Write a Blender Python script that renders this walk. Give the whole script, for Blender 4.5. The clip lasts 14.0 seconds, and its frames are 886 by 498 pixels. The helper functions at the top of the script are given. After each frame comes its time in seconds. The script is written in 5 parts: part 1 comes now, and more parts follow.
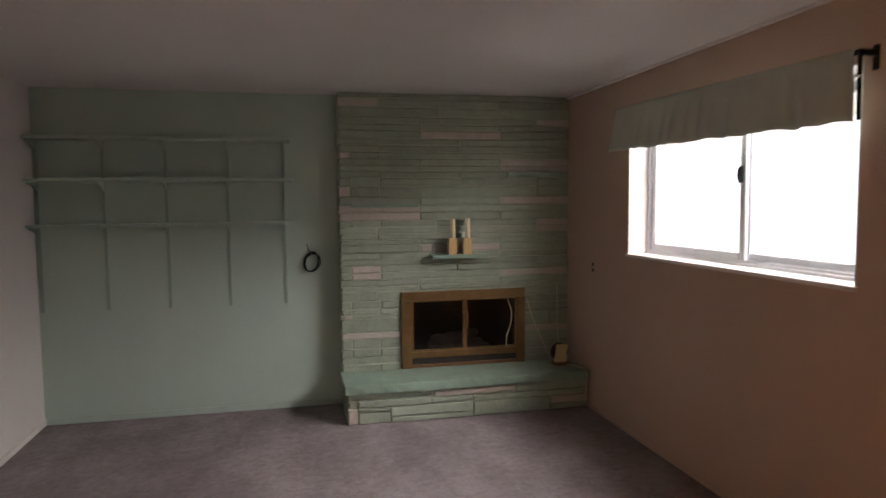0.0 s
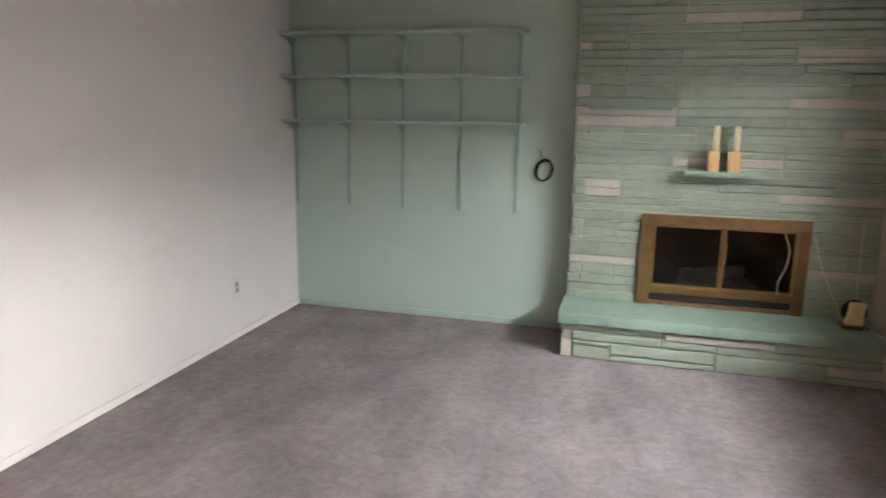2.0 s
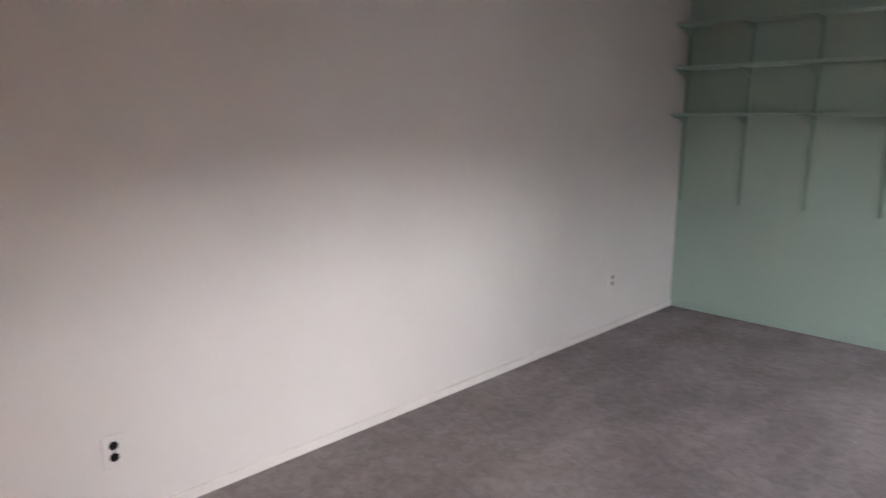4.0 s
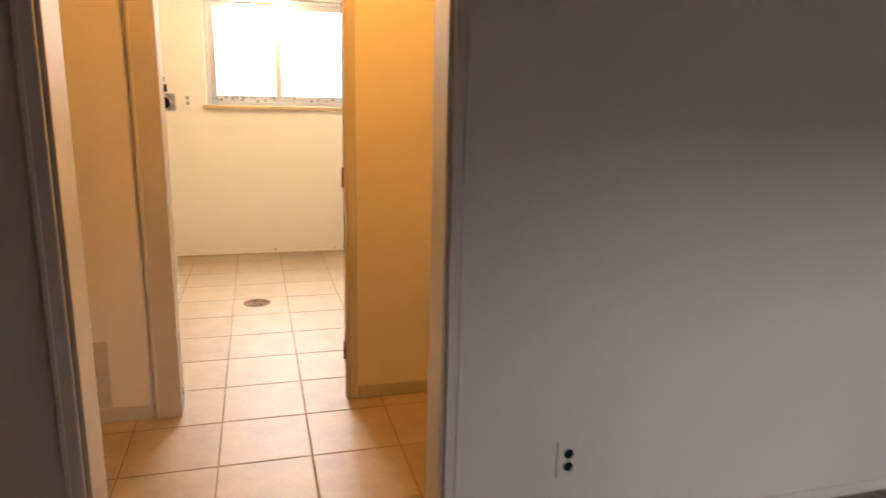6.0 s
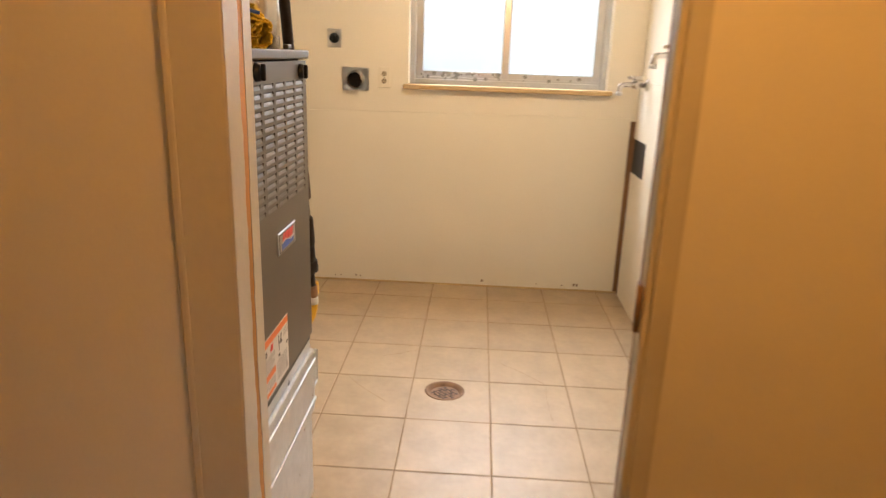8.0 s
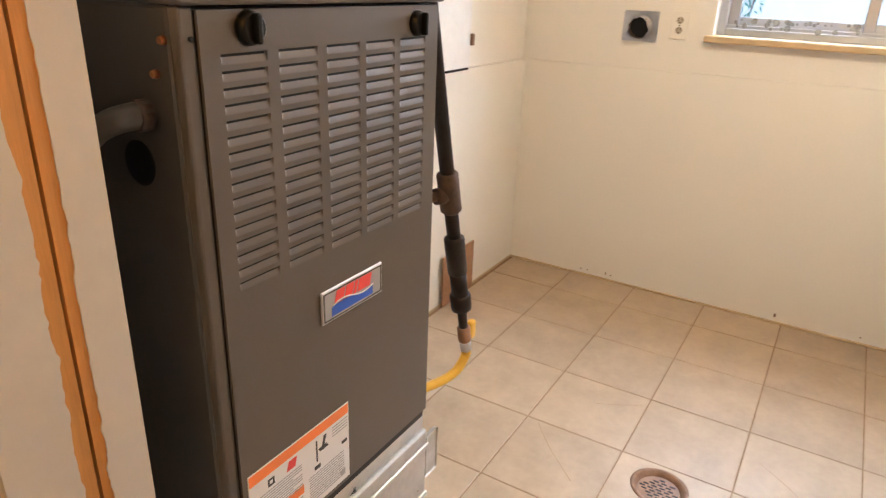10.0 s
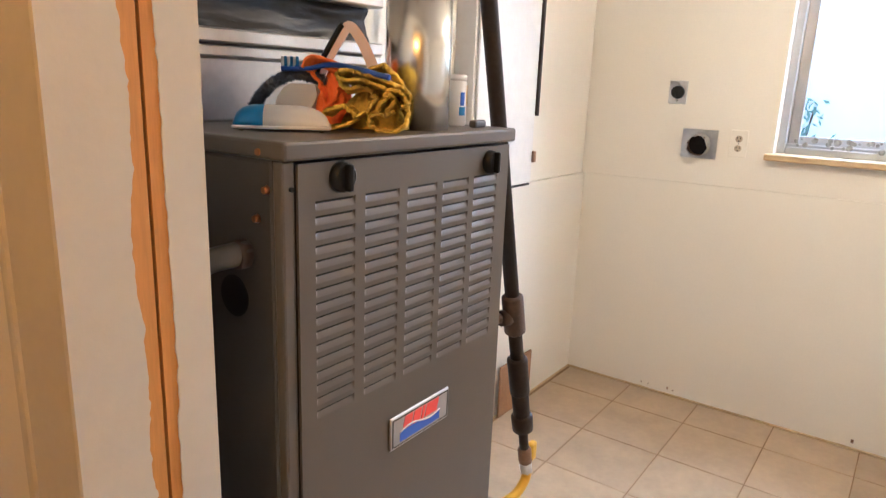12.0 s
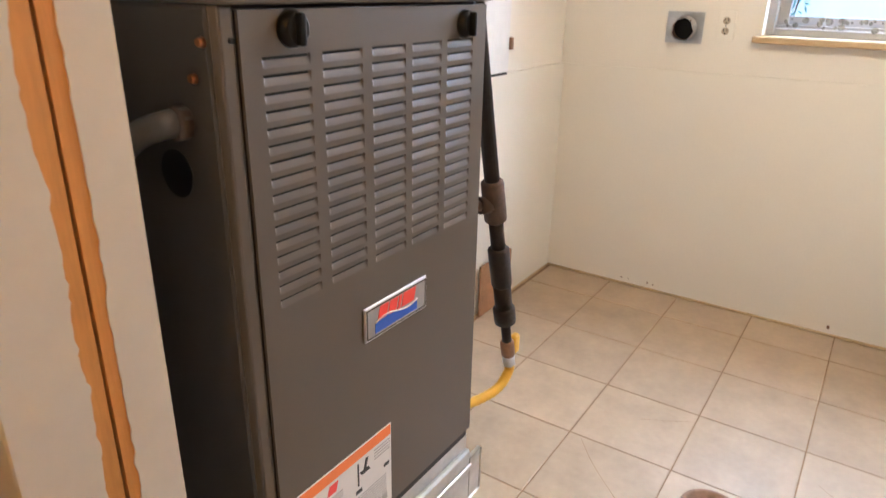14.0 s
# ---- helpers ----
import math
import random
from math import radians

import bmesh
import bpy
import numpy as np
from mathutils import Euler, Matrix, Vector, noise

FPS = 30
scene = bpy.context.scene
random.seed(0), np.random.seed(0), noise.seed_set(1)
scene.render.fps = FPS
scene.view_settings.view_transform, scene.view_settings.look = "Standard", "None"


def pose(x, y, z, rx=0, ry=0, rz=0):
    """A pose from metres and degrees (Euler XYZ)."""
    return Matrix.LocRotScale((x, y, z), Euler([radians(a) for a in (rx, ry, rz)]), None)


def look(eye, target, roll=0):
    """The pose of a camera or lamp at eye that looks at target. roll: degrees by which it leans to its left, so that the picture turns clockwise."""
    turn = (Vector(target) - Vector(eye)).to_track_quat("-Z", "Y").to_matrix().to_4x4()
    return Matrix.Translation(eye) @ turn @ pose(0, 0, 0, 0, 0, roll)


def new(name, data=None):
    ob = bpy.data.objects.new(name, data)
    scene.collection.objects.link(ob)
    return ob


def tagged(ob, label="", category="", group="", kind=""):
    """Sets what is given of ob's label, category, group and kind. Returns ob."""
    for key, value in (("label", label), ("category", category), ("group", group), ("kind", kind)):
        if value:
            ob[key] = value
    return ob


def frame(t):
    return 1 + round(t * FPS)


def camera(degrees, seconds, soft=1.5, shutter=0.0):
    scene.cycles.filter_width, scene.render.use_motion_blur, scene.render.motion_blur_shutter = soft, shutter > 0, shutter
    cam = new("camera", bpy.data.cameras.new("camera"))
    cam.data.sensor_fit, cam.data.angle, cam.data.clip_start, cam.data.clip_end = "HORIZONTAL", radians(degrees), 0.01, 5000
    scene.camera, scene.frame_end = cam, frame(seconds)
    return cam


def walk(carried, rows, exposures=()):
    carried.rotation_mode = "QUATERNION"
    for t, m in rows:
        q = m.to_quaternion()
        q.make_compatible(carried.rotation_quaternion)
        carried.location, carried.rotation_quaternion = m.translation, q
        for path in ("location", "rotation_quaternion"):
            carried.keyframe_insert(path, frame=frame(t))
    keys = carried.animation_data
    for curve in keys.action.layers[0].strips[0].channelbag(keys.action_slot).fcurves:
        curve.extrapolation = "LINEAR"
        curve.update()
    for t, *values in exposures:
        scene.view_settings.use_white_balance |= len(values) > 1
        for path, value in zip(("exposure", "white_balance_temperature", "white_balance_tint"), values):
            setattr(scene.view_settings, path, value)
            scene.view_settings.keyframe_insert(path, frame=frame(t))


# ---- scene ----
cam = camera(67.2, 14.0, soft=1.3, shutter=0.4)
PATH = [
    (0, (-0.003, -0.692, 1.475), (0.44, 1.254, 1.336), -0.5),
    (0.5, (0.139, -0.469, 1.358), (0.42, 1.502, 1.172), -0.9),
    (1, (0.29, -0.252, 1.359), (0.471, 1.718, 1.07), 1.1),
    (1.5, (0.515, -0.176, 1.363), (0.307, 1.789, 1.055), 1.1),
    (2, (0.65, -0.157, 1.406), (0.135, 1.733, 1.008), 0.9),
    (2.5, (0.608, -0.204, 1.332), (-0.177, 1.583, 0.898), 0.4),
    (3, (0.577, -0.203, 1.269), (-0.442, 1.465, 0.847), 0.9),
    (3.5, (0.537, -0.214, 1.283), (-0.644, 1.35, 0.884), 0.8),
    (4, (0.505, -0.219, 1.332), (-0.892, 1.157, 0.941), 0.1),
    (4.2, (0.495, -0.258, 1.316), (-1.002, 1.015, 0.945), 0.1),
    (6.3, (-0.294, -0.416, 1.268), (-2.203, -0.023, 0.819), 1.3),
    (6.5, (-0.464, -0.415, 1.259), (-2.392, -0.119, 0.816), 1.3),
    (7, (-0.93, -0.435, 1.275), (-2.869, -0.288, 0.81), 1.1),
    (7.5, (-1.347, -0.362, 1.356), (-3.268, -0.287, 0.806), 1.1),
    (8, (-1.718, -0.362, 1.346), (-3.636, -0.449, 0.786), 2.0),
    (8.2, (-1.899, -0.382, 1.363), (-3.799, -0.554, 0.765), 1.9),
    (10.3, (-2.549, -0.218, 1.355), (-4.11, -1.223, 0.612), 2.4),
    (10.5, (-2.544, -0.219, 1.349), (-4.092, -1.25, 0.615), 2.4),
    (11, (-2.528, -0.22, 1.358), (-4.06, -1.286, 0.641), 1.9),
    (11.5, (-2.518, -0.228, 1.395), (-4.079, -1.335, 0.814), 2.2),
    (12, (-2.515, -0.24, 1.415), (-4.094, -1.369, 0.932), 2.2),
    (12.5, (-2.52, -0.246, 1.421), (-4.109, -1.383, 0.995), 2.5),
    (13, (-2.524, -0.244, 1.408), (-4.107, -1.378, 0.95), 2.8),
    (13.5, (-2.535, -0.251, 1.376), (-4.093, -1.349, 0.772), 2.5),
    (14, (-2.581, -0.279, 1.345), (-4.134, -1.301, 0.607), 1.2),
]
# seconds, stops, kelvin, tint of the clip's own automatic exposure and white balance
EXPOSURES = [(0.0, -0.05, 7100, 20), (0.5, 0.25, 6950, 18), (1.0, 0.68, 6700, 13), (1.5, 1.0, 6500, 10), (2.0, 1.1, 6500, 11), (3.0, 0.78, 6350, 12),
             (4.2, 0.36, 6250, 12), (5.3, -0.5, 6500, 12), (6.3, -0.85, 6700, 12), (7.5, -1.2, 6650, 11), (8.2, -1.3, 6350, 11), (10.3, -1.0, 5200, 11), (12.5, -0.95, 4850, 10), (14.0, -1.0, 4900, 10)]
walk(cam, [(t, look(eye, target, roll)) for t, eye, target, roll in PATH], EXPOSURES)

# ---- light ----
world = bpy.data.worlds.new("sky")
scene.world = world
world.use_nodes = True
wn = world.node_tree
sky = wn.nodes.new("ShaderNodeTexSky")
sky.sky_type = 'NISHITA'
sky.sun_disc = False
sky.sun_elevation = radians(14)
sky.sun_rotation = radians(74)
sky.air_density, sky.dust_density, sky.ozone_density = 0.85, 2.0, 2.0
wn.links.new(sky.outputs[0], wn.nodes["Background"].inputs[0])
wn.nodes["Background"].inputs[1].default_value = 0.15


def lamp(name, kind, energy, color, m, **more):
    d = bpy.data.lights.new(name, kind)
    d.energy, d.color = energy, color
    if kind == 'AREA':
        d.shape, d.size, d.size_y = 'RECTANGLE', more["w"], more["h"]
        d.spread = radians(more.get("spread", 180))
    if kind == 'SUN':
        d.angle = radians(more["angle"])
    if kind == 'POINT':
        d.shadow_soft_size = more["r"]
    ob = new(name, d)
    ob.matrix_world = m
    return ob


# a low hazy sun that reaches the off-white wall through the living room window
lamp("sun", 'SUN', 4.0, (1.0, 0.97, 0.96), look((2.94, 0.90, 0.70), (0, 0, 0)), angle=29)
# the sky's light in the openings of the two windows
lamp("living_window_light", 'AREA', 122, (0.96, 0.97, 1.0), look((2.95, 1.85, 2.45), (-0.7, 3.1, 0.85)), w=2.0, h=1.0, spread=150)
lamp("laundry_window_light", 'AREA', 330, (0.94, 0.97, 1.0), look((-6.25, -0.21, 2.15), (-5.0, -0.3, 1.1)), w=1.5, h=0.9)
# warm bulbs on the ceilings of the hall and the laundry
lamp("hall_bulb_light", 'POINT', 58, (1.0, 0.44, 0.085), pose(-1.95, -0.12, 2.05), r=0.10)
lamp("laundry_bulb_light", 'POINT', 104, (1.0, 0.72, 0.42), pose(-4.40, -0.32, 2.08), r=0.05)


# ---- materials ----
def material(name, color, rough=0.6, metal=0.0, vary=0.12, scale=6.0, fine=90.0, bump=0.15, depth=0.002, tint=None,
             stretch=(1, 1, 1), spread=0.0, spec=0.5):
    """A surface with a broad and a fine variation of colour, and a fine relief."""
    m = bpy.data.materials.new(name)
    m.use_nodes = True
    nt = m.node_tree
    n, l = nt.nodes, nt.links
    b = n["Principled BSDF"]
    b.inputs["Metallic"].default_value = metal
    b.inputs["Specular IOR Level"].default_value = spec
    geo = n.new("ShaderNodeNewGeometry")
    mp = n.new("ShaderNodeMapping")
    mp.inputs["Scale"].default_value = stretch
    l.new(geo.outputs["Position"], mp.inputs["Vector"])
    big = n.new("ShaderNodeTexNoise")
    big.inputs["Scale"].default_value, big.inputs["Detail"].default_value = scale, 5
    small = n.new("ShaderNodeTexNoise")
    small.inputs["Scale"].default_value, small.inputs["Detail"].default_value = fine, 4
    l.new(mp.outputs[0], big.inputs["Vector"])
    l.new(mp.outputs[0], small.inputs["Vector"])
    add = n.new("ShaderNodeMath")
    add.operation = 'MULTIPLY_ADD'
    add.inputs[1].default_value = 0.4
    l.new(small.outputs[0], add.inputs[0])
    l.new(big.outputs[0], add.inputs[2])
    last = add
    if spread:
        info = n.new("ShaderNodeObjectInfo")
        more = n.new("ShaderNodeMath")
        more.operation = 'MULTIPLY_ADD'
        more.inputs[1].default_value = spread
        l.new(info.outputs["Random"], more.inputs[0])
        l.new(add.outputs[0], more.inputs[2])
        last = more
    mid = 0.7 + spread / 2
    ramp = n.new("ShaderNodeMapRange")
    ramp.inputs["From Min"].default_value, ramp.inputs["From Max"].default_value = mid - 0.3 - spread / 2, mid + 0.3 + spread / 2
    l.new(last.outputs[0], ramp.inputs["Value"])
    mix = n.new("ShaderNodeMix")
    mix.data_type = 'RGBA'
    dark = [c * (1 - vary) for c in color]
    light = tint or [min(1, c * (1 + vary)) for c in color]
    mix.inputs["A"].default_value, mix.inputs["B"].default_value = (*dark, 1), (*light, 1)
    l.new(ramp.outputs[0], mix.inputs["Factor"])
    l.new(mix.outputs["Result"], b.inputs["Base Color"])
    rr = n.new("ShaderNodeMapRange")
    rr.inputs["To Min"].default_value, rr.inputs["To Max"].default_value = max(0.02, rough - 0.07), min(1, rough + 0.07)
    l.new(big.outputs[0], rr.inputs["Value"])
    l.new(rr.outputs[0], b.inputs["Roughness"])
    if bump:
        bp = n.new("ShaderNodeBump")
        bp.inputs["Strength"].default_value, bp.inputs["Distance"].default_value = bump, depth
        l.new(small.outputs[0], bp.inputs["Height"])
        l.new(bp.outputs[0], b.inputs["Normal"])
    return m


WHITE_WALL = material("off_white_wall_paint", (0.74, 0.70, 0.67), 0.75, scale=1.3, fine=160, vary=0.05, bump=0.25, depth=0.0015)
TAN_WALL = material("tan_wall_paint", (0.50, 0.365, 0.285), 0.75, scale=1.3, fine=160, vary=0.05, bump=0.25, depth=0.0015)
GREEN_WALL = material("mint_green_wall_paint", (0.455, 0.58, 0.50), 0.7, scale=1.5, fine=150, vary=0.05, bump=0.25, depth=0.0015)
# the green trim paint darkened: shade of uprights and brackets put into colour
GREEN_SHADED = material("shaded_green_trim_paint", (0.31, 0.42, 0.36), 0.45, scale=8, vary=0.06)
GREEN_TRIM = material("mint_green_trim_paint", (0.44, 0.56, 0.49), 0.45, scale=8, vary=0.06)
CEILING = material("white_ceiling_paint", (0.70, 0.68, 0.66), 0.85, scale=1.0, fine=220, vary=0.04, bump=0.5, depth=0.003)
WHITE_TRIM = material("white_trim_paint", (0.78, 0.74, 0.70), 0.4, scale=9, vary=0.05)
CREAM_WALL = material("cream_wall_paint", (0.80, 0.755, 0.66), 0.6, scale=1.4, fine=120, vary=0.04, bump=0.2, depth=0.0015)
CREAM_TRIM = material("cream_trim_paint", (0.58, 0.545, 0.475), 0.38, scale=7, fine=60, vary=0.06, bump=0.2)
BARE_WOOD = material("bare_orange_wood", (0.50, 0.235, 0.045), 0.5, scale=5, fine=60, vary=0.25, stretch=(9, 9, 0.6))
DARK_WOOD = material("dark_stained_wood", (0.20, 0.10, 0.045), 0.5, scale=5, fine=60, vary=0.3, stretch=(9, 9, 0.6))
SILL_WOOD = material("worn_wood_sill", (0.52, 0.38, 0.20), 0.5, scale=9, fine=60, vary=0.25, stretch=(6, 0.6, 6))
STONE_GREEN = material("green_painted_stone", (0.31, 0.365, 0.285), 0.65, scale=14, fine=60, vary=0.22, bump=0.9, depth=0.006, spread=0.5)
STONE_PALE = material("pale_pink_stone", (0.50, 0.465, 0.41), 0.75, scale=14, fine=60, vary=0.15, bump=0.9, depth=0.006, spread=0.4)
# lighter than the stone, so the joints imitate lit stone edges
MORTAR = material("lightened_green_mortar", (0.40, 0.45, 0.34), 0.85, scale=10, fine=80, vary=0.2, bump=0.8, depth=0.004)
SLAB_GREEN = material("green_painted_slab", (0.26, 0.37, 0.29), 0.5, scale=9, fine=50, vary=0.15, bump=0.6, depth=0.004)
BRASS = material("aged_brass", (0.19, 0.115, 0.045), 0.48, metal=0.6, scale=9, fine=60, vary=0.25)
# soot of the firebox; also the painted shade of the wall panel hole
SOOT_AND_SHADE = material("soot_and_hole_shade", (0.035, 0.03, 0.028), 0.9, scale=8, vary=0.3)
BLACK = material("black_plastic", (0.006, 0.006, 0.006), 0.32, scale=20, vary=0.2, bump=0.05, spec=0.22)
LOG = material("grey_ceramic_log", (0.20, 0.18, 0.16), 0.9, scale=20, vary=0.4, bump=1, depth=0.01)
ALU = material("brushed_aluminium", (0.62, 0.63, 0.65), 0.32, metal=0.9, scale=8, fine=120, vary=0.08)
PALE_ALU = material("white_weathered_aluminium", (0.66, 0.68, 0.70), 0.45, metal=0.3, scale=8, vary=0.1)
GRIME = material("black_mildew", (0.10, 0.10, 0.09), 0.9, scale=60, fine=200, vary=0.7, tint=(0.55, 0.56, 0.55))
FABRIC = material("pale_green_fabric", (0.47, 0.51, 0.44), 0.9, scale=5, fine=260, vary=0.08, bump=0.4)
OUTLET = material("ivory_plastic", (0.74, 0.68, 0.58), 0.35, scale=30, vary=0.04, bump=0.03)
SOCKET_TAN = material("tan_plastic", (0.42, 0.35, 0.25), 0.4, scale=30, vary=0.05, bump=0.03)
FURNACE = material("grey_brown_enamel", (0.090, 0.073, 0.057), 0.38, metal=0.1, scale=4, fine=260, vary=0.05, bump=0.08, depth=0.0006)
# enamel darkened for the cabinet's shaded sides; also plain dark metal bits
FURNACE_DARK = material("shaded_enamel_and_dark_metal", (0.056, 0.046, 0.038), 0.48, metal=0.2, scale=4, fine=200, vary=0.08, bump=0.08, depth=0.0006)
GALV = material("galvanised_sheet", (0.60, 0.60, 0.59), 0.30, metal=1.0, scale=16, fine=70, vary=0.18, bump=0.12, depth=0.001)
SHINY = material("bright_flue_metal", (0.72, 0.69, 0.63), 0.24, metal=1.0, scale=7, fine=60, vary=0.12, bump=0.06, depth=0.001, stretch=(1, 1, 0.25))
CHROME = material("chrome", (0.75, 0.75, 0.76), 0.12, metal=1.0, scale=20, vary=0.05, bump=0.02)
IRON = material("black_iron_pipe", (0.024, 0.016, 0.012), 0.55, scale=18, fine=120, vary=0.45, bump=0.4, spec=0.25)
RUST = material("rusty_brown_metal", (0.22, 0.125, 0.07), 0.6, metal=0.2, scale=25, vary=0.4, bump=0.5)
LABEL_SILVER = material("silver_label", (0.34, 0.33, 0.32), 0.35, metal=0.3, scale=20, vary=0.06, bump=0)
RUSTY_IRON = material("rust_stained_iron", (0.070, 0.038, 0.022), 0.6, scale=25, fine=120, vary=0.5, bump=0.5)
COPPER = material("copper_screw", (0.42, 0.17, 0.07), 0.3, metal=1.0, scale=40, vary=0.1)
YELLOW = material("yellow_gas_coating", (0.72, 0.42, 0.02), 0.4, scale=20, vary=0.1)
CLOTH_YELLOW = material("dirty_yellow_cloth", (0.42, 0.27, 0.03), 0.95, scale=22, fine=260, vary=0.5, bump=0.7, depth=0.002, tint=(1.0, 0.70, 0.06))
CLOTH_ORANGE = material("orange_cloth", (0.95, 0.20, 0.02), 0.85, scale=14, fine=240, vary=0.18, bump=0.5)
PLASTIC_WHITE = material("white_plastic", (0.75, 0.73, 0.70), 0.35, scale=18, vary=0.05, bump=0.03)
PLASTIC_BLUE = material("turquoise_plastic", (0.004, 0.15, 0.38), 0.35, scale=18, vary=0.08, bump=0.03)
BLUE = material("deep_blue_plastic", (0.02, 0.07, 0.33), 0.3, scale=18, vary=0.08, bump=0.03)
BRISTLE = material("grey_bristle", (0.11, 0.125, 0.16), 0.95, scale=60, fine=300, vary=0.5, bump=1, depth=0.004)
PINK = material("pale_pink_plastic", (0.74, 0.60, 0.57), 0.4, scale=18, vary=0.05, bump=0.03)
DUCT = material("dull_duct_metal", (0.58, 0.55, 0.51), 0.33, metal=1.0, scale=9, fine=50, vary=0.22, bump=0.15, depth=0.002)
CANVAS = material("black_duct_canvas", (0.014, 0.010, 0.007), 0.46, scale=9, fine=14, vary=0.5, bump=0.6, depth=0.008, stretch=(0.6, 1, 2), spec=0.25)
LABEL_WHITE = material("white_label", (0.72, 0.70, 0.68), 0.4, scale=20, vary=0.03, bump=0)
LABEL_ORANGE = material("orange_label_ink", (0.78, 0.20, 0.03), 0.4, scale=20, vary=0.05, bump=0)
LABEL_BLACK = material("black_label_ink", (0.03, 0.03, 0.03), 0.4, scale=20, vary=0.05, bump=0)
LABEL_GREY = material("grey_label_ink", (0.36, 0.35, 0.34), 0.4, scale=20, vary=0.05, bump=0)
LABEL_RED = material("red_label_ink", (0.72, 0.06, 0.04), 0.4, scale=20, vary=0.05, bump=0)
LABEL_BLUE = material("blue_label_ink", (0.03, 0.10, 0.50), 0.4, scale=20, vary=0.05, bump=0)
TILE = material("beige_ceramic_tile", (0.425, 0.325, 0.215), 0.42, scale=8, fine=42, vary=0.22, bump=0.1, depth=0.001, spread=0.30)
GROUT = material("brown_grout", (0.26, 0.17, 0.09), 0.9, scale=20, vary=0.3, bump=0.6)
CARD = material("brown_cardboard", (0.30, 0.16, 0.075), 0.85, scale=9, vary=0.25)
CREAM_BOX = material("cream_box_paint", (0.86, 0.70, 0.36), 0.5, scale=12, vary=0.06)
WAX = material("ivory_candle_wax", (0.72, 0.62, 0.42), 0.5, scale=12, vary=0.08)
BLOCK = material("golden_wood_block", (0.58, 0.38, 0.17), 0.5, scale=8, fine=60, vary=0.25, stretch=(8, 8, 1))
LEAF = material("sunlit_green_leaf", (0.22, 0.34, 0.27), 0.6, scale=9, vary=0.3)
thin = LEAF.node_tree.nodes.new("ShaderNodeBsdfTranslucent")
thin.inputs["Color"].default_value = (0.42, 0.62, 0.56, 1)
both = LEAF.node_tree.nodes.new("ShaderNodeMixShader")
both.inputs[0].default_value = 0.75
LEAF.node_tree.links.new(LEAF.node_tree.nodes["Principled BSDF"].outputs[0], both.inputs[1])
LEAF.node_tree.links.new(thin.outputs[0], both.inputs[2])
LEAF.node_tree.links.new(both.outputs[0], LEAF.node_tree.nodes["Material Output"].inputs[0])
SOIL = material("brown_soil", (0.16, 0.12, 0.08), 0.95, scale=3, vary=0.3, bump=1, depth=0.02)
BULB = bpy.data.materials.new("lit_bulb_glass")
BULB.use_nodes = True
BULB.node_tree.nodes["Principled BSDF"].inputs["Emission Color"].default_value = (1.0, 0.62, 0.25, 1)
BULB.node_tree.nodes["Principled BSDF"].inputs["Emission Strength"].default_value = 8.0


def glass(name, tint, rough):
    m = bpy.data.materials.new(name)
    m.use_nodes = True
    b = m.node_tree.nodes["Principled BSDF"]
    b.inputs["Base Color"].default_value = (*tint, 1)
    b.inputs["Transmission Weight"].default_value = 1.0
    b.inputs["Roughness"].default_value = rough
    b.inputs["IOR"].default_value = 1.45
    return m


PANE = glass("window_glass", (0.97, 0.98, 1.0), 0.0)
SMOKED = glass("smoked_glass", (0.50, 0.50, 0.50), 0.03)


def carpet_material():
    """Mauve-grey cut pile with soft pressed streaks."""
    m = material("mauve_grey_carpet", (0.275, 0.238, 0.238), 0.95, scale=2.2, fine=120, vary=0.24, bump=1.0, depth=0.006, spec=0.1)
    nt = m.node_tree
    n, l = nt.nodes, nt.links
    b = n["Principled BSDF"]
    old = b.inputs["Base Color"].links[0].from_socket
    geo = n.new("ShaderNodeNewGeometry")
    mp = n.new("ShaderNodeMapping")
    mp.inputs["Rotation"].default_value = (0, 0, radians(-28))
    mp.inputs["Scale"].default_value = (2.6, 1.0, 1)
    l.new(geo.outputs["Position"], mp.inputs["Vector"])
    t = n.new("ShaderNodeTexNoise")
    t.inputs["Scale"].default_value, t.inputs["Detail"].default_value = 1.3, 6
    l.new(mp.outputs[0], t.inputs["Vector"])
    r = n.new("ShaderNodeMapRange")
    r.inputs["From Min"].default_value, r.inputs["From Max"].default_value = 0.40, 0.66
    r.inputs["To Min"].default_value, r.inputs["To Max"].default_value = 0.88, 1.16
    l.new(t.outputs[0], r.inputs["Value"])
    mul = n.new("ShaderNodeMix")
    mul.data_type, mul.blend_type = 'RGBA', 'MULTIPLY'
    mul.inputs["Factor"].default_value = 1.0
    l.new(old, mul.inputs["A"])
    l.new(r.outputs[0], mul.inputs["B"])
    patch = n.new("ShaderNodeTexNoise")
    patch.inputs["Scale"].default_value, patch.inputs["Detail"].default_value, patch.inputs["Distortion"].default_value = 21.0, 9, 0.9
    l.new(geo.outputs["Position"], patch.inputs["Vector"])
    r2 = n.new("ShaderNodeMapRange")
    r2.inputs["From Min"].default_value, r2.inputs["From Max"].default_value = 0.3, 0.7
    r2.inputs["To Min"].default_value, r2.inputs["To Max"].default_value = 0.84, 1.14
    l.new(patch.outputs[0], r2.inputs["Value"])
    mul2 = n.new("ShaderNodeMix")
    mul2.data_type, mul2.blend_type = 'RGBA', 'MULTIPLY'
    mul2.inputs["Factor"].default_value = 1.0
    l.new(mul.outputs["Result"], mul2.inputs["A"])
    l.new(r2.outputs[0], mul2.inputs["B"])
    l.new(mul2.outputs["Result"], b.inputs["Base Color"])
    return m


CARPET = carpet_material()


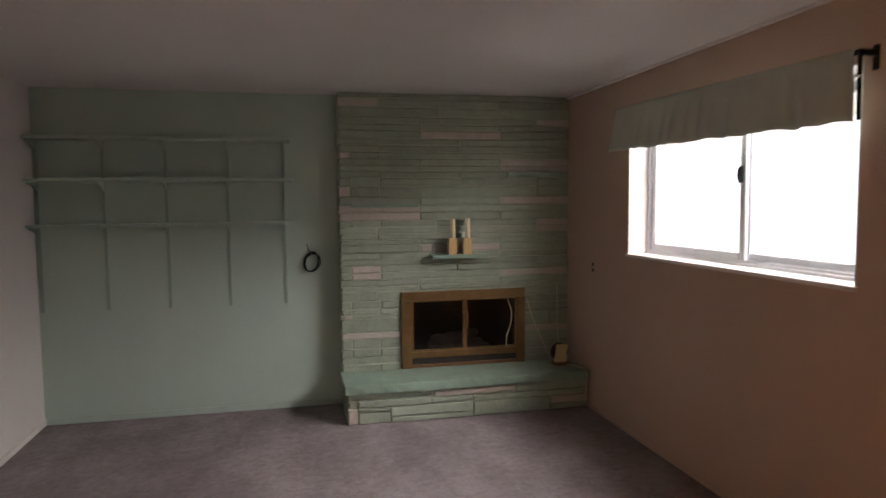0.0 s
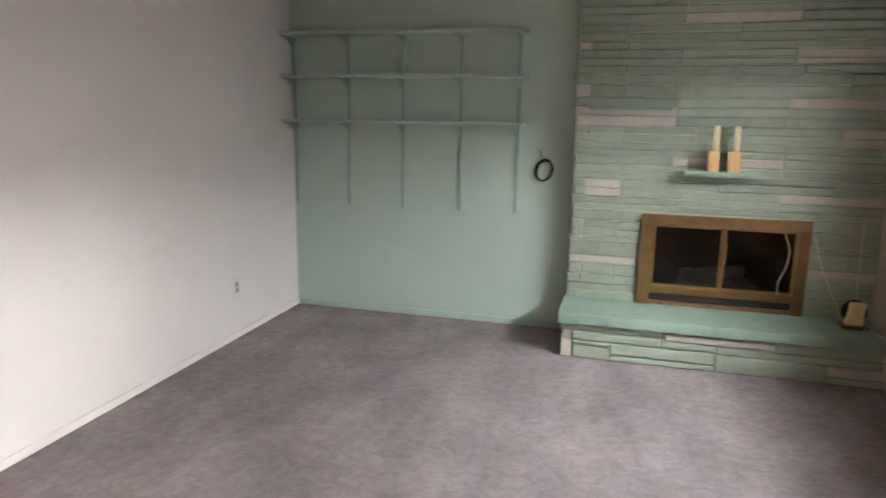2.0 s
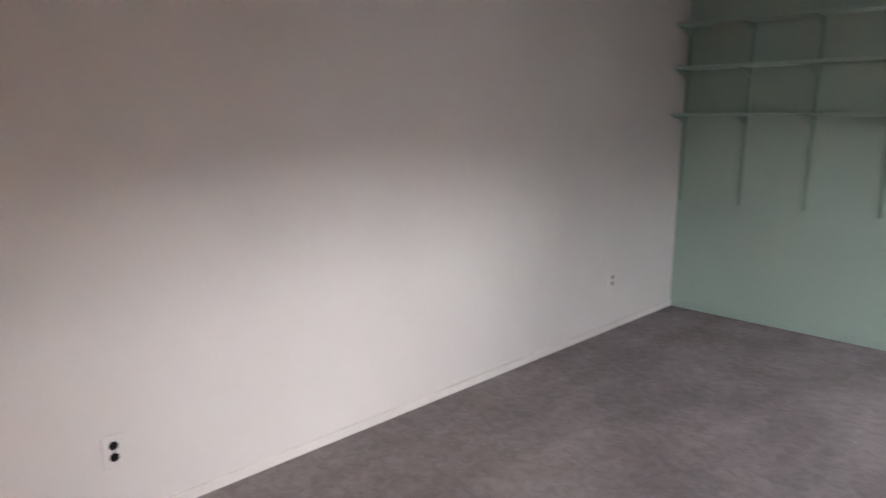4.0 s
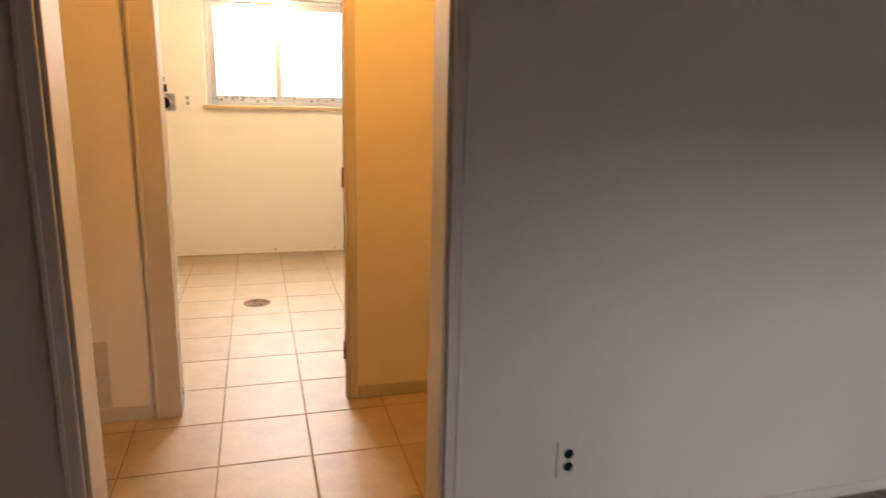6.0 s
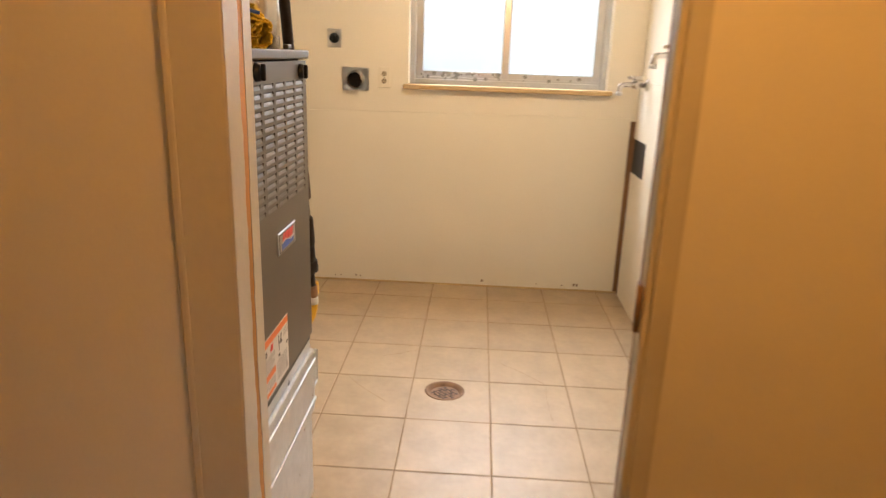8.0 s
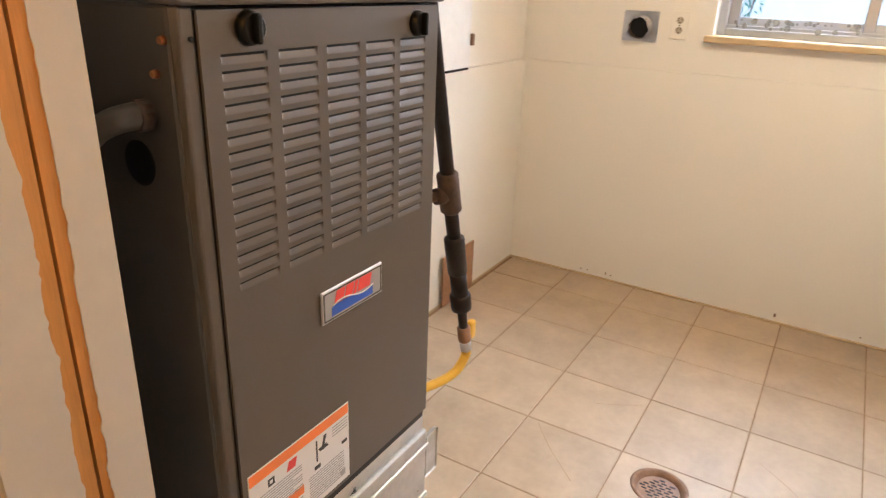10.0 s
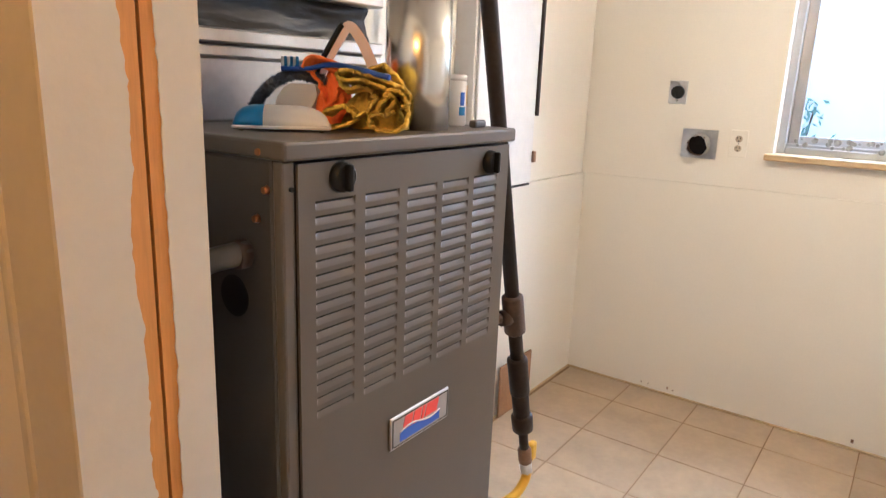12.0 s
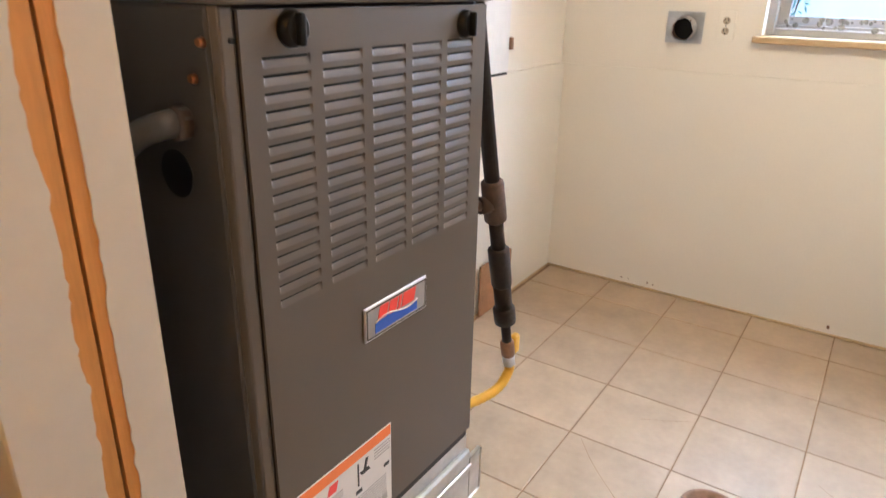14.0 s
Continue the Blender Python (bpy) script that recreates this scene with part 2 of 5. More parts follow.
# ---- shaping ----
def box(bm, x0, x1, y0, y1, z0, z1, bevel=0.0, seg=1):
    r = bmesh.ops.create_cube(bm, size=1.0)
    vs = r["verts"]
    bmesh.ops.scale(bm, vec=(x1 - x0, y1 - y0, z1 - z0), verts=vs)
    bmesh.ops.translate(bm, vec=((x0 + x1) / 2, (y0 + y1) / 2, (z0 + z1) / 2), verts=vs)
    if bevel:
        es = list({e for v in vs for e in v.link_edges})
        bmesh.ops.bevel(bm, geom=es, offset=bevel, segments=seg, affect='EDGES', profile=0.5)
    return vs


def boxed(x0, x1, y0, y1, z0, z1, bevel=0.0, seg=1):
    bm = bmesh.new()
    box(bm, x0, x1, y0, y1, z0, z1, bevel, seg)
    return bm


def sweep(bm, points, radius, sides=12, caps=True):
    """A round tube along points; radius is one number or one for each point."""
    pts = [Vector(p) for p in points]
    rad = radius if isinstance(radius, (list, tuple)) else [radius] * len(pts)
    rings = []
    up = None
    for i, p in enumerate(pts):
        d = (pts[min(i + 1, len(pts) - 1)] - pts[max(i - 1, 0)]).normalized()
        if up is None:
            up = d.orthogonal().normalized()
        up = (up - d * up.dot(d)).normalized()
        side = d.cross(up)
        rings.append([bm.verts.new(p + rad[i] * (math.cos(a) * up + math.sin(a) * side))
                      for a in (2 * math.pi * k / sides for k in range(sides))])
    for a, b in zip(rings, rings[1:]):
        for k in range(sides):
            f = bm.faces.new((a[k], a[(k + 1) % sides], b[(k + 1) % sides], b[k]))
            f.smooth = True
    if caps:
        bm.faces.new(rings[0][::-1])
        bm.faces.new(rings[-1])
    return bm


def tube(points, radius, sides=12, caps=True):
    return sweep(bmesh.new(), points, radius, sides, caps)


def curve_points(points, steps=8):
    """A smooth line through points."""
    p = [Vector(q) for q in points]
    out = []
    for i in range(len(p) - 1):
        a, b, c, d = p[max(i - 1, 0)], p[i], p[i + 1], p[min(i + 2, len(p) - 1)]
        for k in range(steps):
            t = k / steps
            out.append(0.5 * ((2 * b) + (c - a) * t + (2 * a - 5 * b + 4 * c - d) * t * t + (3 * b - a - 3 * c + d) * t ** 3))
    return out + [p[-1]]


def finish(ob_name, bm, mat):
    bmesh.ops.recalc_face_normals(bm, faces=bm.faces)
    me = bpy.data.meshes.new(ob_name)
    bm.to_mesh(me)
    bm.free()
    me.materials.append(mat)
    return new(ob_name, me)


def part(name, bm, mat, parent, label=""):
    ob = finish(name, bm, mat)
    ob.parent = parent
    return tagged(ob, label)


def solid(name, bm, mat, label, category, group="", kind=""):
    return tagged(finish(name, bm, mat), label, category, group, kind)


def thing(name, label, category, group="", kind="", at=(0, 0, 0)):
    ob = new(name)
    ob.empty_display_size = 0.05
    return tagged(ob, label, category, group, kind)


def shell(bm, t):
    """Gives a sheet its thickness."""
    bm.normal_update()
    bmesh.ops.solidify(bm, geom=bm.faces[:], thickness=t)


def ring_flat(bm, x0, x1, y0, y1, z0, z1, t, bevel=0.0):
    """A rectangular frame that faces along y."""
    box(bm, x0, x0 + t, y0, y1, z0, z1, bevel)
    box(bm, x1 - t, x1, y0, y1, z0, z1, bevel)
    box(bm, x0 + t, x1 - t, y0, y1, z0, z0 + t, bevel)
    box(bm, x0 + t, x1 - t, y0, y1, z1 - t, z1, bevel)
    return bm


def wall_along_y(x0, x1, y0, y1, z0, z1, holes=()):
    """A wall of constant x with rectangular holes (ya, yb, za, zb), in order of y."""
    bm = bmesh.new()
    y = y0
    for ya, yb, za, zb in holes:
        box(bm, x0, x1, y, ya, z0, z1)
        if za > z0:
            box(bm, x0, x1, ya, yb, z0, za)
        if zb < z1:
            box(bm, x0, x1, ya, yb, zb, z1)
        y = yb
    box(bm, x0, x1, y, y1, z0, z1)
    return bm


# ---- plan ----
H = 2.25
WEST, EAST, NORTH, SOUTH = -1.65, 2.057, 4.20, -3.2
HALL_W = -2.75
LAUNDRY_E, LAUNDRY_W, LAUNDRY_S, LAUNDRY_N = -2.862, -5.56, -1.585, 0.515
HALL_S, HALL_N = -2.3, 2.2
DOOR_A = (-0.832, 0.042)
DOOR_B = (-0.757, -0.068)
DOOR_H = 2.03
WIN_L = (1.385, 3.125, 1.133, 1.98)
WIN_R = (-0.765, 0.345, 1.18, 1.98)

solid("floor_living_room", boxed(WEST, EAST, SOUTH, NORTH, -0.1, 0.0), CARPET, "mauve-grey cut-pile carpet with pressed streaks", "carpet", kind="structure")
solid("ceiling_living_room", boxed(WEST - 0.12, EAST + 0.3, SOUTH - 0.1, NORTH + 0.2, H, H + 0.1), CEILING, "white textured living room ceiling", "ceiling", kind="structure")
bm = boxed(WEST - 0.12, 0.79, NORTH, NORTH + 0.2, -0.1, H)
box(bm, 1.665, EAST + 0.3, NORTH, NORTH + 0.2, -0.1, H)
box(bm, 0.79, 1.665, NORTH, NORTH + 0.2, 0.82, H)
box(bm, 0.79, 1.665, NORTH, NORTH + 0.2, -0.1, 0.265)
solid("wall_north", bm, GREEN_WALL, "mint green painted living room wall", "wall", kind="structure")
solid("wall_west", wall_along_y(WEST - 0.12, WEST, SOUTH, NORTH, -0.1, H, [(*DOOR_A, -0.1, DOOR_H)]), WHITE_WALL, "off-white painted wall with an open doorway", "wall", kind="structure")
solid("wall_east", wall_along_y(EAST, EAST + 0.22, SOUTH, NORTH, -0.1, H, [WIN_L]), TAN_WALL, "tan painted wall with a wide slider window", "wall", kind="structure")
solid("wall_south", boxed(WEST - 0.12, EAST + 0.3, SOUTH - 0.1, SOUTH, -0.1, H), WHITE_WALL, "off-white painted wall closing the room", "wall", kind="structure")
solid("ceiling_hall", boxed(LAUNDRY_E + 0.056, WEST - 0.12, HALL_S, HALL_N, H, H + 0.1), CEILING, "white hall ceiling", "ceiling", kind="structure")
solid("ceiling_laundry", boxed(LAUNDRY_W - 0.25, LAUNDRY_E + 0.056, HALL_S, HALL_N, H, H + 0.1), CEILING, "white laundry room ceiling", "ceiling", kind="structure")
bm = wall_along_y(-2.79, HALL_W, HALL_S, HALL_N, -0.1, H, [(*DOOR_B, -0.1, DOOR_H)])
for q in ((HALL_S, DOOR_B[0], -0.1, H), (DOOR_B[1] + 0.06, HALL_N, -0.1, H), (DOOR_B[0], DOOR_B[1] + 0.06, DOOR_H, H)):
    box(bm, LAUNDRY_E, -2.79, *q)
solid("wall_hall", bm, CREAM_WALL, "cream painted hall wall with a doorway to the laundry", "wall", kind="structure")
solid("wall_hall_south", boxed(HALL_W, WEST - 0.12, HALL_S - 0.1, HALL_S, -0.1, H), CREAM_WALL, "cream painted end wall of the hall", "wall", kind="structure")
solid("wall_hall_north", boxed(HALL_W, WEST - 0.12, HALL_N, HALL_N + 0.1, -0.1, H), CREAM_WALL, "cream painted end wall of the hall", "wall", kind="structure")
solid("wall_hall_east", wall_along_y(WEST - 0.135, WEST - 0.12, HALL_S, HALL_N, -0.1, H, [(*DOOR_A, -0.1, DOOR_H)]), CREAM_WALL, "cream painted hall side of the living room wall", "wall", kind="structure")
solid("wall_laundry_west", wall_along_y(LAUNDRY_W - 0.2, LAUNDRY_W - 0.014, LAUNDRY_S - 0.1, LAUNDRY_N + 0.1, -0.1, H, [WIN_R]), CREAM_WALL, "cream painted laundry wall with a slider window", "wall", kind="structure")
solid("wall_laundry_south", boxed(LAUNDRY_W, LAUNDRY_E, LAUNDRY_S - 0.1, LAUNDRY_S - 0.014, -0.1, H), CREAM_WALL, "cream painted laundry wall behind the furnace", "wall", kind="structure")
solid("wall_laundry_north", boxed(LAUNDRY_W, LAUNDRY_E, LAUNDRY_N + 0.014, LAUNDRY_N + 0.1, -0.1, H), CREAM_WALL, "cream painted laundry wall with water taps", "wall", kind="structure")

# outdoors: bright overcast distance beyond both windows, and the ground
BACKDROP = bpy.data.materials.new("bright_overcast_haze")
BACKDROP.use_nodes = True
e = BACKDROP.node_tree.nodes["Principled BSDF"]
e.inputs["Base Color"].default_value = (0.8, 0.8, 0.8, 1)
e.inputs["Emission Color"].default_value = (0.93, 0.97, 1.0, 1)
e.inputs["Emission Strength"].default_value = 1.9
HAZE_WEST = BACKDROP.copy()
HAZE_WEST.name = "pale_blue_haze"
e = HAZE_WEST.node_tree.nodes["Principled BSDF"]
e.inputs["Emission Color"].default_value = (0.80, 0.95, 1.0, 1)
e.inputs["Emission Strength"].default_value = 1.7
solid("backdrop_east", boxed(6.0, 6.1, -6, 12, -0.5, 1.40), BACKDROP, "bright low haze outside the window", "backdrop", kind="structure")
solid("backdrop_east_far", boxed(60.0, 60.1, -90, 130, -2, 10.5), BACKDROP, "bright overcast haze in the distance", "backdrop", kind="structure")
solid("backdrop_west", boxed(-9.6, -9.5, -6, 6, -0.5, 3.0), HAZE_WEST, "bright overcast haze outside the window", "backdrop", kind="structure")
solid("ground", boxed(-60, 60, -60, 60, -0.4, -0.2), SOIL, "bare brown ground round the house", "ground", kind="structure")


# ---- openings and trim ----
def lining(name, label, x0, x1, ya, yb, ztop, mat, thick=0.012, kind="structure"):
    """The boards lining a doorway through a wall of constant x."""
    d = thing(name, label, "doorway", kind=kind)
    part("jamb", boxed(x0, x1, ya, ya + thick, 0, ztop, 0.002), mat, d)
    part("jamb", boxed(x0, x1, yb - thick, yb, 0, ztop, 0.002), mat, d)
    part("head", boxed(x0, x1, ya + thick, yb - thick, ztop - thick, ztop, 0.002), mat, d)
    return d


def casing(door, x0, x1, ya, yb, ztop, width, mat, label=""):
    """A flat casing with a rounded outer bead, round a doorway."""
    for y0, y1, bead in ((ya - width, ya, ya - width), (yb, yb + width, yb + width - 0.014)):
        bm = boxed(x0, x1, y0, y1, 0, ztop + width, 0.004, 2)
        box(bm, min(x0, x1) - 0.004 * (x1 < x0), max(x0, x1) + 0.004, bead, bead + 0.014, 0.0, ztop + width, 0.004, 2)
        part("casing", bm, mat, door, label)
    part("casing", boxed(x0, x1, ya, yb, ztop, ztop + width, 0.004, 2), mat, door, label)


door_a = lining("door_1", "open cased doorway between living room and hall", WEST - 0.137, WEST + 0.002, *DOOR_A, DOOR_H, CREAM_TRIM)
casing(door_a, WEST, WEST + 0.013, *DOOR_A, DOOR_H, 0.042, WHITE_WALL, "narrow casing painted like the wall")
casing(door_a, WEST - 0.150, WEST - 0.135, *DOOR_A, DOOR_H, 0.06, CREAM_TRIM)


def board(name, x0, x1, y0, y1, h, mat, label):
    solid(name, boxed(x0, x1, y0, y1, 0, h, 0.003, 1), mat, label, "baseboard", kind="structure")


board("baseboard_north", WEST + 0.012, 0.34, NORTH - 0.012, NORTH, 0.045, GREEN_TRIM, "low mint green painted baseboard")
board("baseboard_west", WEST, WEST + 0.012, DOOR_A[1] + 0.044, NORTH, 0.042, WHITE_TRIM, "low white painted baseboard")
board("baseboard_west_south", WEST, WEST + 0.012, SOUTH, DOOR_A[0] - 0.044, 0.042, WHITE_TRIM, "low white painted baseboard")
board("baseboard_east", EAST - 0.010, EAST, SOUTH, 3.66, 0.03, TAN_WALL, "low tan painted baseboard")
solid("trim_east", boxed(EAST - 0.026, EAST, SOUTH, NORTH - 0.16, H - 0.014, H, 0.005, 2), CEILING, "white ceiling moulding above the tan wall", "moulding", kind="structure")


# ---- windows ----
def ring(bm, x0, x1, y0, y1, z0, z1, t, bevel=0.003):
    box(bm, x0, x1, y0, y0 + t, z0, z1, bevel)
    box(bm, x0, x1, y1 - t, y1, z0, z1, bevel)
    box(bm, x0, x1, y0 + t, y1 - t, z0, z0 + t, bevel)
    box(bm, x0, x1, y0 + t, y1 - t, z1 - t, z1, bevel)
    return bm


def slider(name, label, xi, out, y0, y1, z0, z1, mat, split, frame_w=0.03, sash_w=0.042, latch=None, latch_mat=BLACK):
    """A two-sash horizontal slider; xi is its inner plane, out the way outdoors (+1 or -1)."""
    w = thing(name, label, "window", kind="structure")

    def xs(a, b):
        return tuple(sorted((xi + out * a, xi + out * b)))
    part("window_frame", ring(bmesh.new(), *xs(0, 0.085), y0, y1, z0, z1, frame_w), mat, w)
    bm = boxed(*xs(0.012, 0.018), y0 + frame_w, y1 - frame_w, z0 + frame_w, z0 + frame_w + 0.012, 0.001)
    box(bm, *xs(0.042, 0.048), y0 + frame_w, y1 - frame_w, z0 + frame_w, z0 + frame_w + 0.012, 0.001)
    part("sill_track", bm, mat, w)
    for k, (ya, yb) in enumerate(((y0 + frame_w, split + sash_w * 0.5), (split - sash_w * 0.5, y1 - frame_w))):
        a = 0.02 + 0.03 * (k == 0)
        s = part("sash", ring(bmesh.new(), *xs(a, a + 0.022), ya, yb, z0 + frame_w + 0.003, z1 - frame_w, sash_w), mat, w)
        p = part("pane", boxed(*xs(a + 0.009, a + 0.013), ya + sash_w - 0.004, yb - sash_w + 0.004, z0 + frame_w + sash_w, z1 - frame_w - sash_w), PANE, s)
        p.visible_shadow = False
    if latch:
        bm = boxed(*xs(-0.004, 0.02), split - 0.006, split + 0.008, latch - 0.042, latch + 0.042, 0.003)
        box(bm, *xs(-0.012, -0.002), split - 0.003, split + 0.005, latch - 0.026, latch + 0.026, 0.002)
        part("latch", bm, latch_mat, w, "small sliding latch")
    return w


win_a = slider("window_1", "wide white aluminium slider window over the carpeted room", EAST + 0.125, 1, *WIN_L, PALE_ALU, 2.235, latch=1.60)
bm = boxed(EAST - 0.012, EAST + 0.125, WIN_L[0] - 0.01, WIN_L[1] + 0.01, WIN_L[2] - 0.006, WIN_L[2] + 0.014, 0.004, 2)
part("window_sill", bm, WHITE_TRIM, win_a, "white sill with worn paint")
part("reveal_board", boxed(EAST + 0.001, EAST + 0.125, WIN_L[1] - 0.010, WIN_L[1] - 0.002, WIN_L[2] + 0.014, WIN_L[3]), WHITE_TRIM, win_a)
part("reveal_board", boxed(EAST + 0.001, EAST + 0.125, WIN_L[0] + 0.002, WIN_L[0] + 0.010, WIN_L[2] + 0.014, WIN_L[3]), WHITE_TRIM, win_a)
part("reveal_board", boxed(EAST + 0.001, EAST + 0.125, WIN_L[0] + 0.010, WIN_L[1] - 0.010, WIN_L[3] - 0.010, WIN_L[3] - 0.002), WHITE_TRIM, win_a)
for dz, dy in ((0.03, 1.395), (0.16, 3.112)):
    part("nail_hole", tube([(EAST + 0.03, dy, WIN_L[2] + dz), (EAST + 0.03, dy + 0.004 * (1 if dy < 2 else -1), WIN_L[2] + dz)], 0.004, 6), RUST, win_a)

win_b = slider("window_2", "aluminium slider window with mildew along its track", LAUNDRY_W - 0.085, -1, *WIN_R, ALU, -0.222, latch=1.70, latch_mat=ALU)
bm = boxed(LAUNDRY_W - 0.083, LAUNDRY_W + 0.026, -0.792, 0.372, 1.154, 1.181, 0.006, 2)
part("window_sill", bm, SILL_WOOD, win_b, "worn varnished wood sill")
bm = bmesh.new()
random.seed(5)
for k in range(46):
    y = random.uniform(-0.70, 0.25) if k < 14 else random.uniform(-0.70, -0.26)
    z = 1.213 + random.uniform(0, 0.034)
    s = random.uniform(0.004, 0.013)
    sweep(bm, [(LAUNDRY_W - 0.0845, y, z), (LAUNDRY_W - 0.0825 + 0.0005 * random.random(), y, z)], s, 7)
part("mildew_spot", bm, GRIME, win_b, "black mildew spots on the lower sash")


# ---- living room: curtain ----
valance = thing("window_valance", "pale green gathered fabric valance hung above the slider", "curtain")
bm = bmesh.new()
n, rows_ = 120, 10
grid = []
for i in range(n + 1):
    u = i / n
    col = []
    for j in range(rows_ + 1):
        v = j / rows_
        y = 3.116 + 0.063 * v - u * (1.774 + 0.105 * v)
        wave = 0.012 * math.sin(u * 46 + 1.3 * math.sin(u * 9)) + 0.007 * math.sin(u * 103 + 2)
        x = 1.968 - 0.030 * v + wave * (0.35 + 0.65 * v)
        z = 2.045 - 0.035 * u - v * (0.262 + 0.003 * math.sin(u * 31) + 0.003 * math.sin(u * 77))
        col.append(bm.verts.new((x, y, z)))
    grid.append(col)
for i in range(n):
    for j in range(rows_):
        f = bm.faces.new((grid[i][j], grid[i + 1][j], grid[i + 1][j + 1], grid[i][j + 1]))
        f.smooth = True
shell(bm, 0.003)
part("cloth", bm, FABRIC, valance)
part("rod", tube([(1.985, 3.14, 2.03), (1.985, 1.322, 1.996)], 0.009, 10), BLACK, valance, "dark curtain rod")
for y, z in ((3.135, 2.03), (1.330, 1.996)):
    bm = boxed(1.975, EAST, y - 0.008, y + 0.008, z - 0.012, z + 0.012, 0.003)
    box(bm, EAST - 0.004, EAST, y - 0.014, y + 0.014, z - 0.06, z + 0.03, 0.001)
    part("bracket", bm, BLACK, valance)
part("side_strip", boxed(1.975, 1.988, 1.318, 1.334, 1.755, 1.99, 0.004), BLACK, valance, "dark strip at the end of the cloth")
part("clip", boxed(1.970, 1.978, 1.314, 1.338, 1.905, 1.914, 0.002), PALE_ALU, valance)


# ---- living room: shelves ----
shelving = thing("wall_shelving", "three mint green shelves on slotted uprights and brackets", "shelving")
UPRIGHTS = (-1.628, -1.222, -0.829, -0.426, -0.046)
LEVELS = (1.335, 1.630, 1.903)
for x in UPRIGHTS:
    bm = boxed(x - 0.010, x + 0.010, NORTH - 0.013, NORTH, 0.765, 1.905, 0.002)
    part("upright", bm, GREEN_SHADED, shelving)
    for z in LEVELS:
        bm = bmesh.new()
        prof = [(NORTH - 0.012, z), (NORTH - 0.175, z), (NORTH - 0.175, z - 0.010), (NORTH - 0.10, z - 0.022), (NORTH - 0.04, z - 0.050), (NORTH - 0.012, z - 0.062)]
        a = [bm.verts.new((x - 0.004, *p)) for p in prof]
        b = [bm.verts.new((x + 0.004, *p)) for p in prof]
        bm.faces.new(a)
        bm.faces.new(b[::-1])
        for k in range(6):
            bm.faces.new((a[k], b[k], b[(k + 1) % 6], a[(k + 1) % 6]))
        part("bracket", bm, GREEN_SHADED, shelving)
for k, z in enumerate(LEVELS):
    part("shelf", boxed(WEST + 0.006, 0.004 + 0.012 * (k == 1), NORTH - 0.195, NORTH - 0.012, z, z + 0.018, 0.003, 2), GREEN_TRIM, shelving)


# ---- living room: small wall things ----
def outlet(m, label, wall_mat=OUTLET, socket_mat=OUTLET, name="wall_outlet"):
    """A duplex outlet that faces -y before it is placed by m."""
    o = thing(name, label, "outlet")
    bm = boxed(-0.035, 0.035, -0.006, 0, -0.057, 0.057, 0.003, 2)
    part("cover_plate", bm, wall_mat, o)
    for dz in (0.020, -0.020):
        bm = tube([(0, -0.0085, dz), (0, -0.005, dz)], 0.0145, 16)
        r = part("receptacle", bm, socket_mat, o)
        bm = boxed(-0.0075, -0.0050, -0.0095, -0.0080, dz - 0.001, dz + 0.009)
        box(bm, 0.0050, 0.0075, -0.0095, -0.0080, dz - 0.001, dz + 0.009)
        box(bm, -0.0025, 0.0025, -0.0095, -0.0080, dz - 0.011, dz - 0.006)
        part("slot", bm, BLACK, r)
    part("screw", tube([(0, -0.0075, 0), (0, -0.005, 0)], 0.003, 8), CHROME, o)
    o.matrix_world = m
    return o


outlet(pose(WEST, 3.387, 0.325, 0, 0, 90), "white duplex outlet with greyed sockets on the off-white wall", WHITE_WALL, LABEL_GREY)
outlet(pose(WEST, 0.414, 0.272, 0, 0, 90), "white duplex outlet with dark sockets on the off-white wall", WHITE_WALL, BLACK)
outlet(pose(EAST, 3.606, 1.015, 0, 0, -90), "duplex outlet with dark sockets on the tan wall", TAN_WALL, BLACK)

air_vent = thing("wall_air_vent", "brown louvred air vent high on the off-white wall", "vent")
part("frame", ring(bmesh.new(), WEST, WEST + 0.010, 3.085, 3.36, 2.045, 2.185, 0.018), DARK_WOOD, air_vent)
for k in range(7):
    part("slat", boxed(WEST + 0.001, WEST + 0.008, 3.103, 3.342, 2.067 + 0.0155 * k, 2.075 + 0.0155 * k), DARK_WOOD, air_vent)

bm = bmesh.new()
random.seed(11)
for k in range(4):
    cx, cz = 0.136 + random.uniform(-0.006, 0.006), 1.058 + random.uniform(-0.006, 0.006)
    rx, rz = 0.044 + 0.004 * k, 0.066 + random.uniform(-0.006, 0.006)
    sweep(bm, [(cx + rx * math.cos(a) + 0.01 * math.sin(a), NORTH - 0.016 - 0.009 * k + 0.005 * math.sin(3 * a), cz + rz * math.sin(a))
               for a in (2 * math.pi * q / 28 for q in range(29))], 0.0045, 7)
coil = thing("cable_coil", "black cable coiled and hung on a nail in the green wall", "cable")
part("cable", bm, BLACK, coil)
part("nail", tube([(0.136, NORTH, 1.128), (0.136, NORTH - 0.05, 1.133)], 0.003, 8), RUST, coil)
part("loose_end", tube(curve_points([(0.128, NORTH - 0.02, 1.126), (0.112, NORTH - 0.012, 1.15), (0.104, NORTH - 0.008, 1.19)]), 0.003, 6), BLACK, coil)


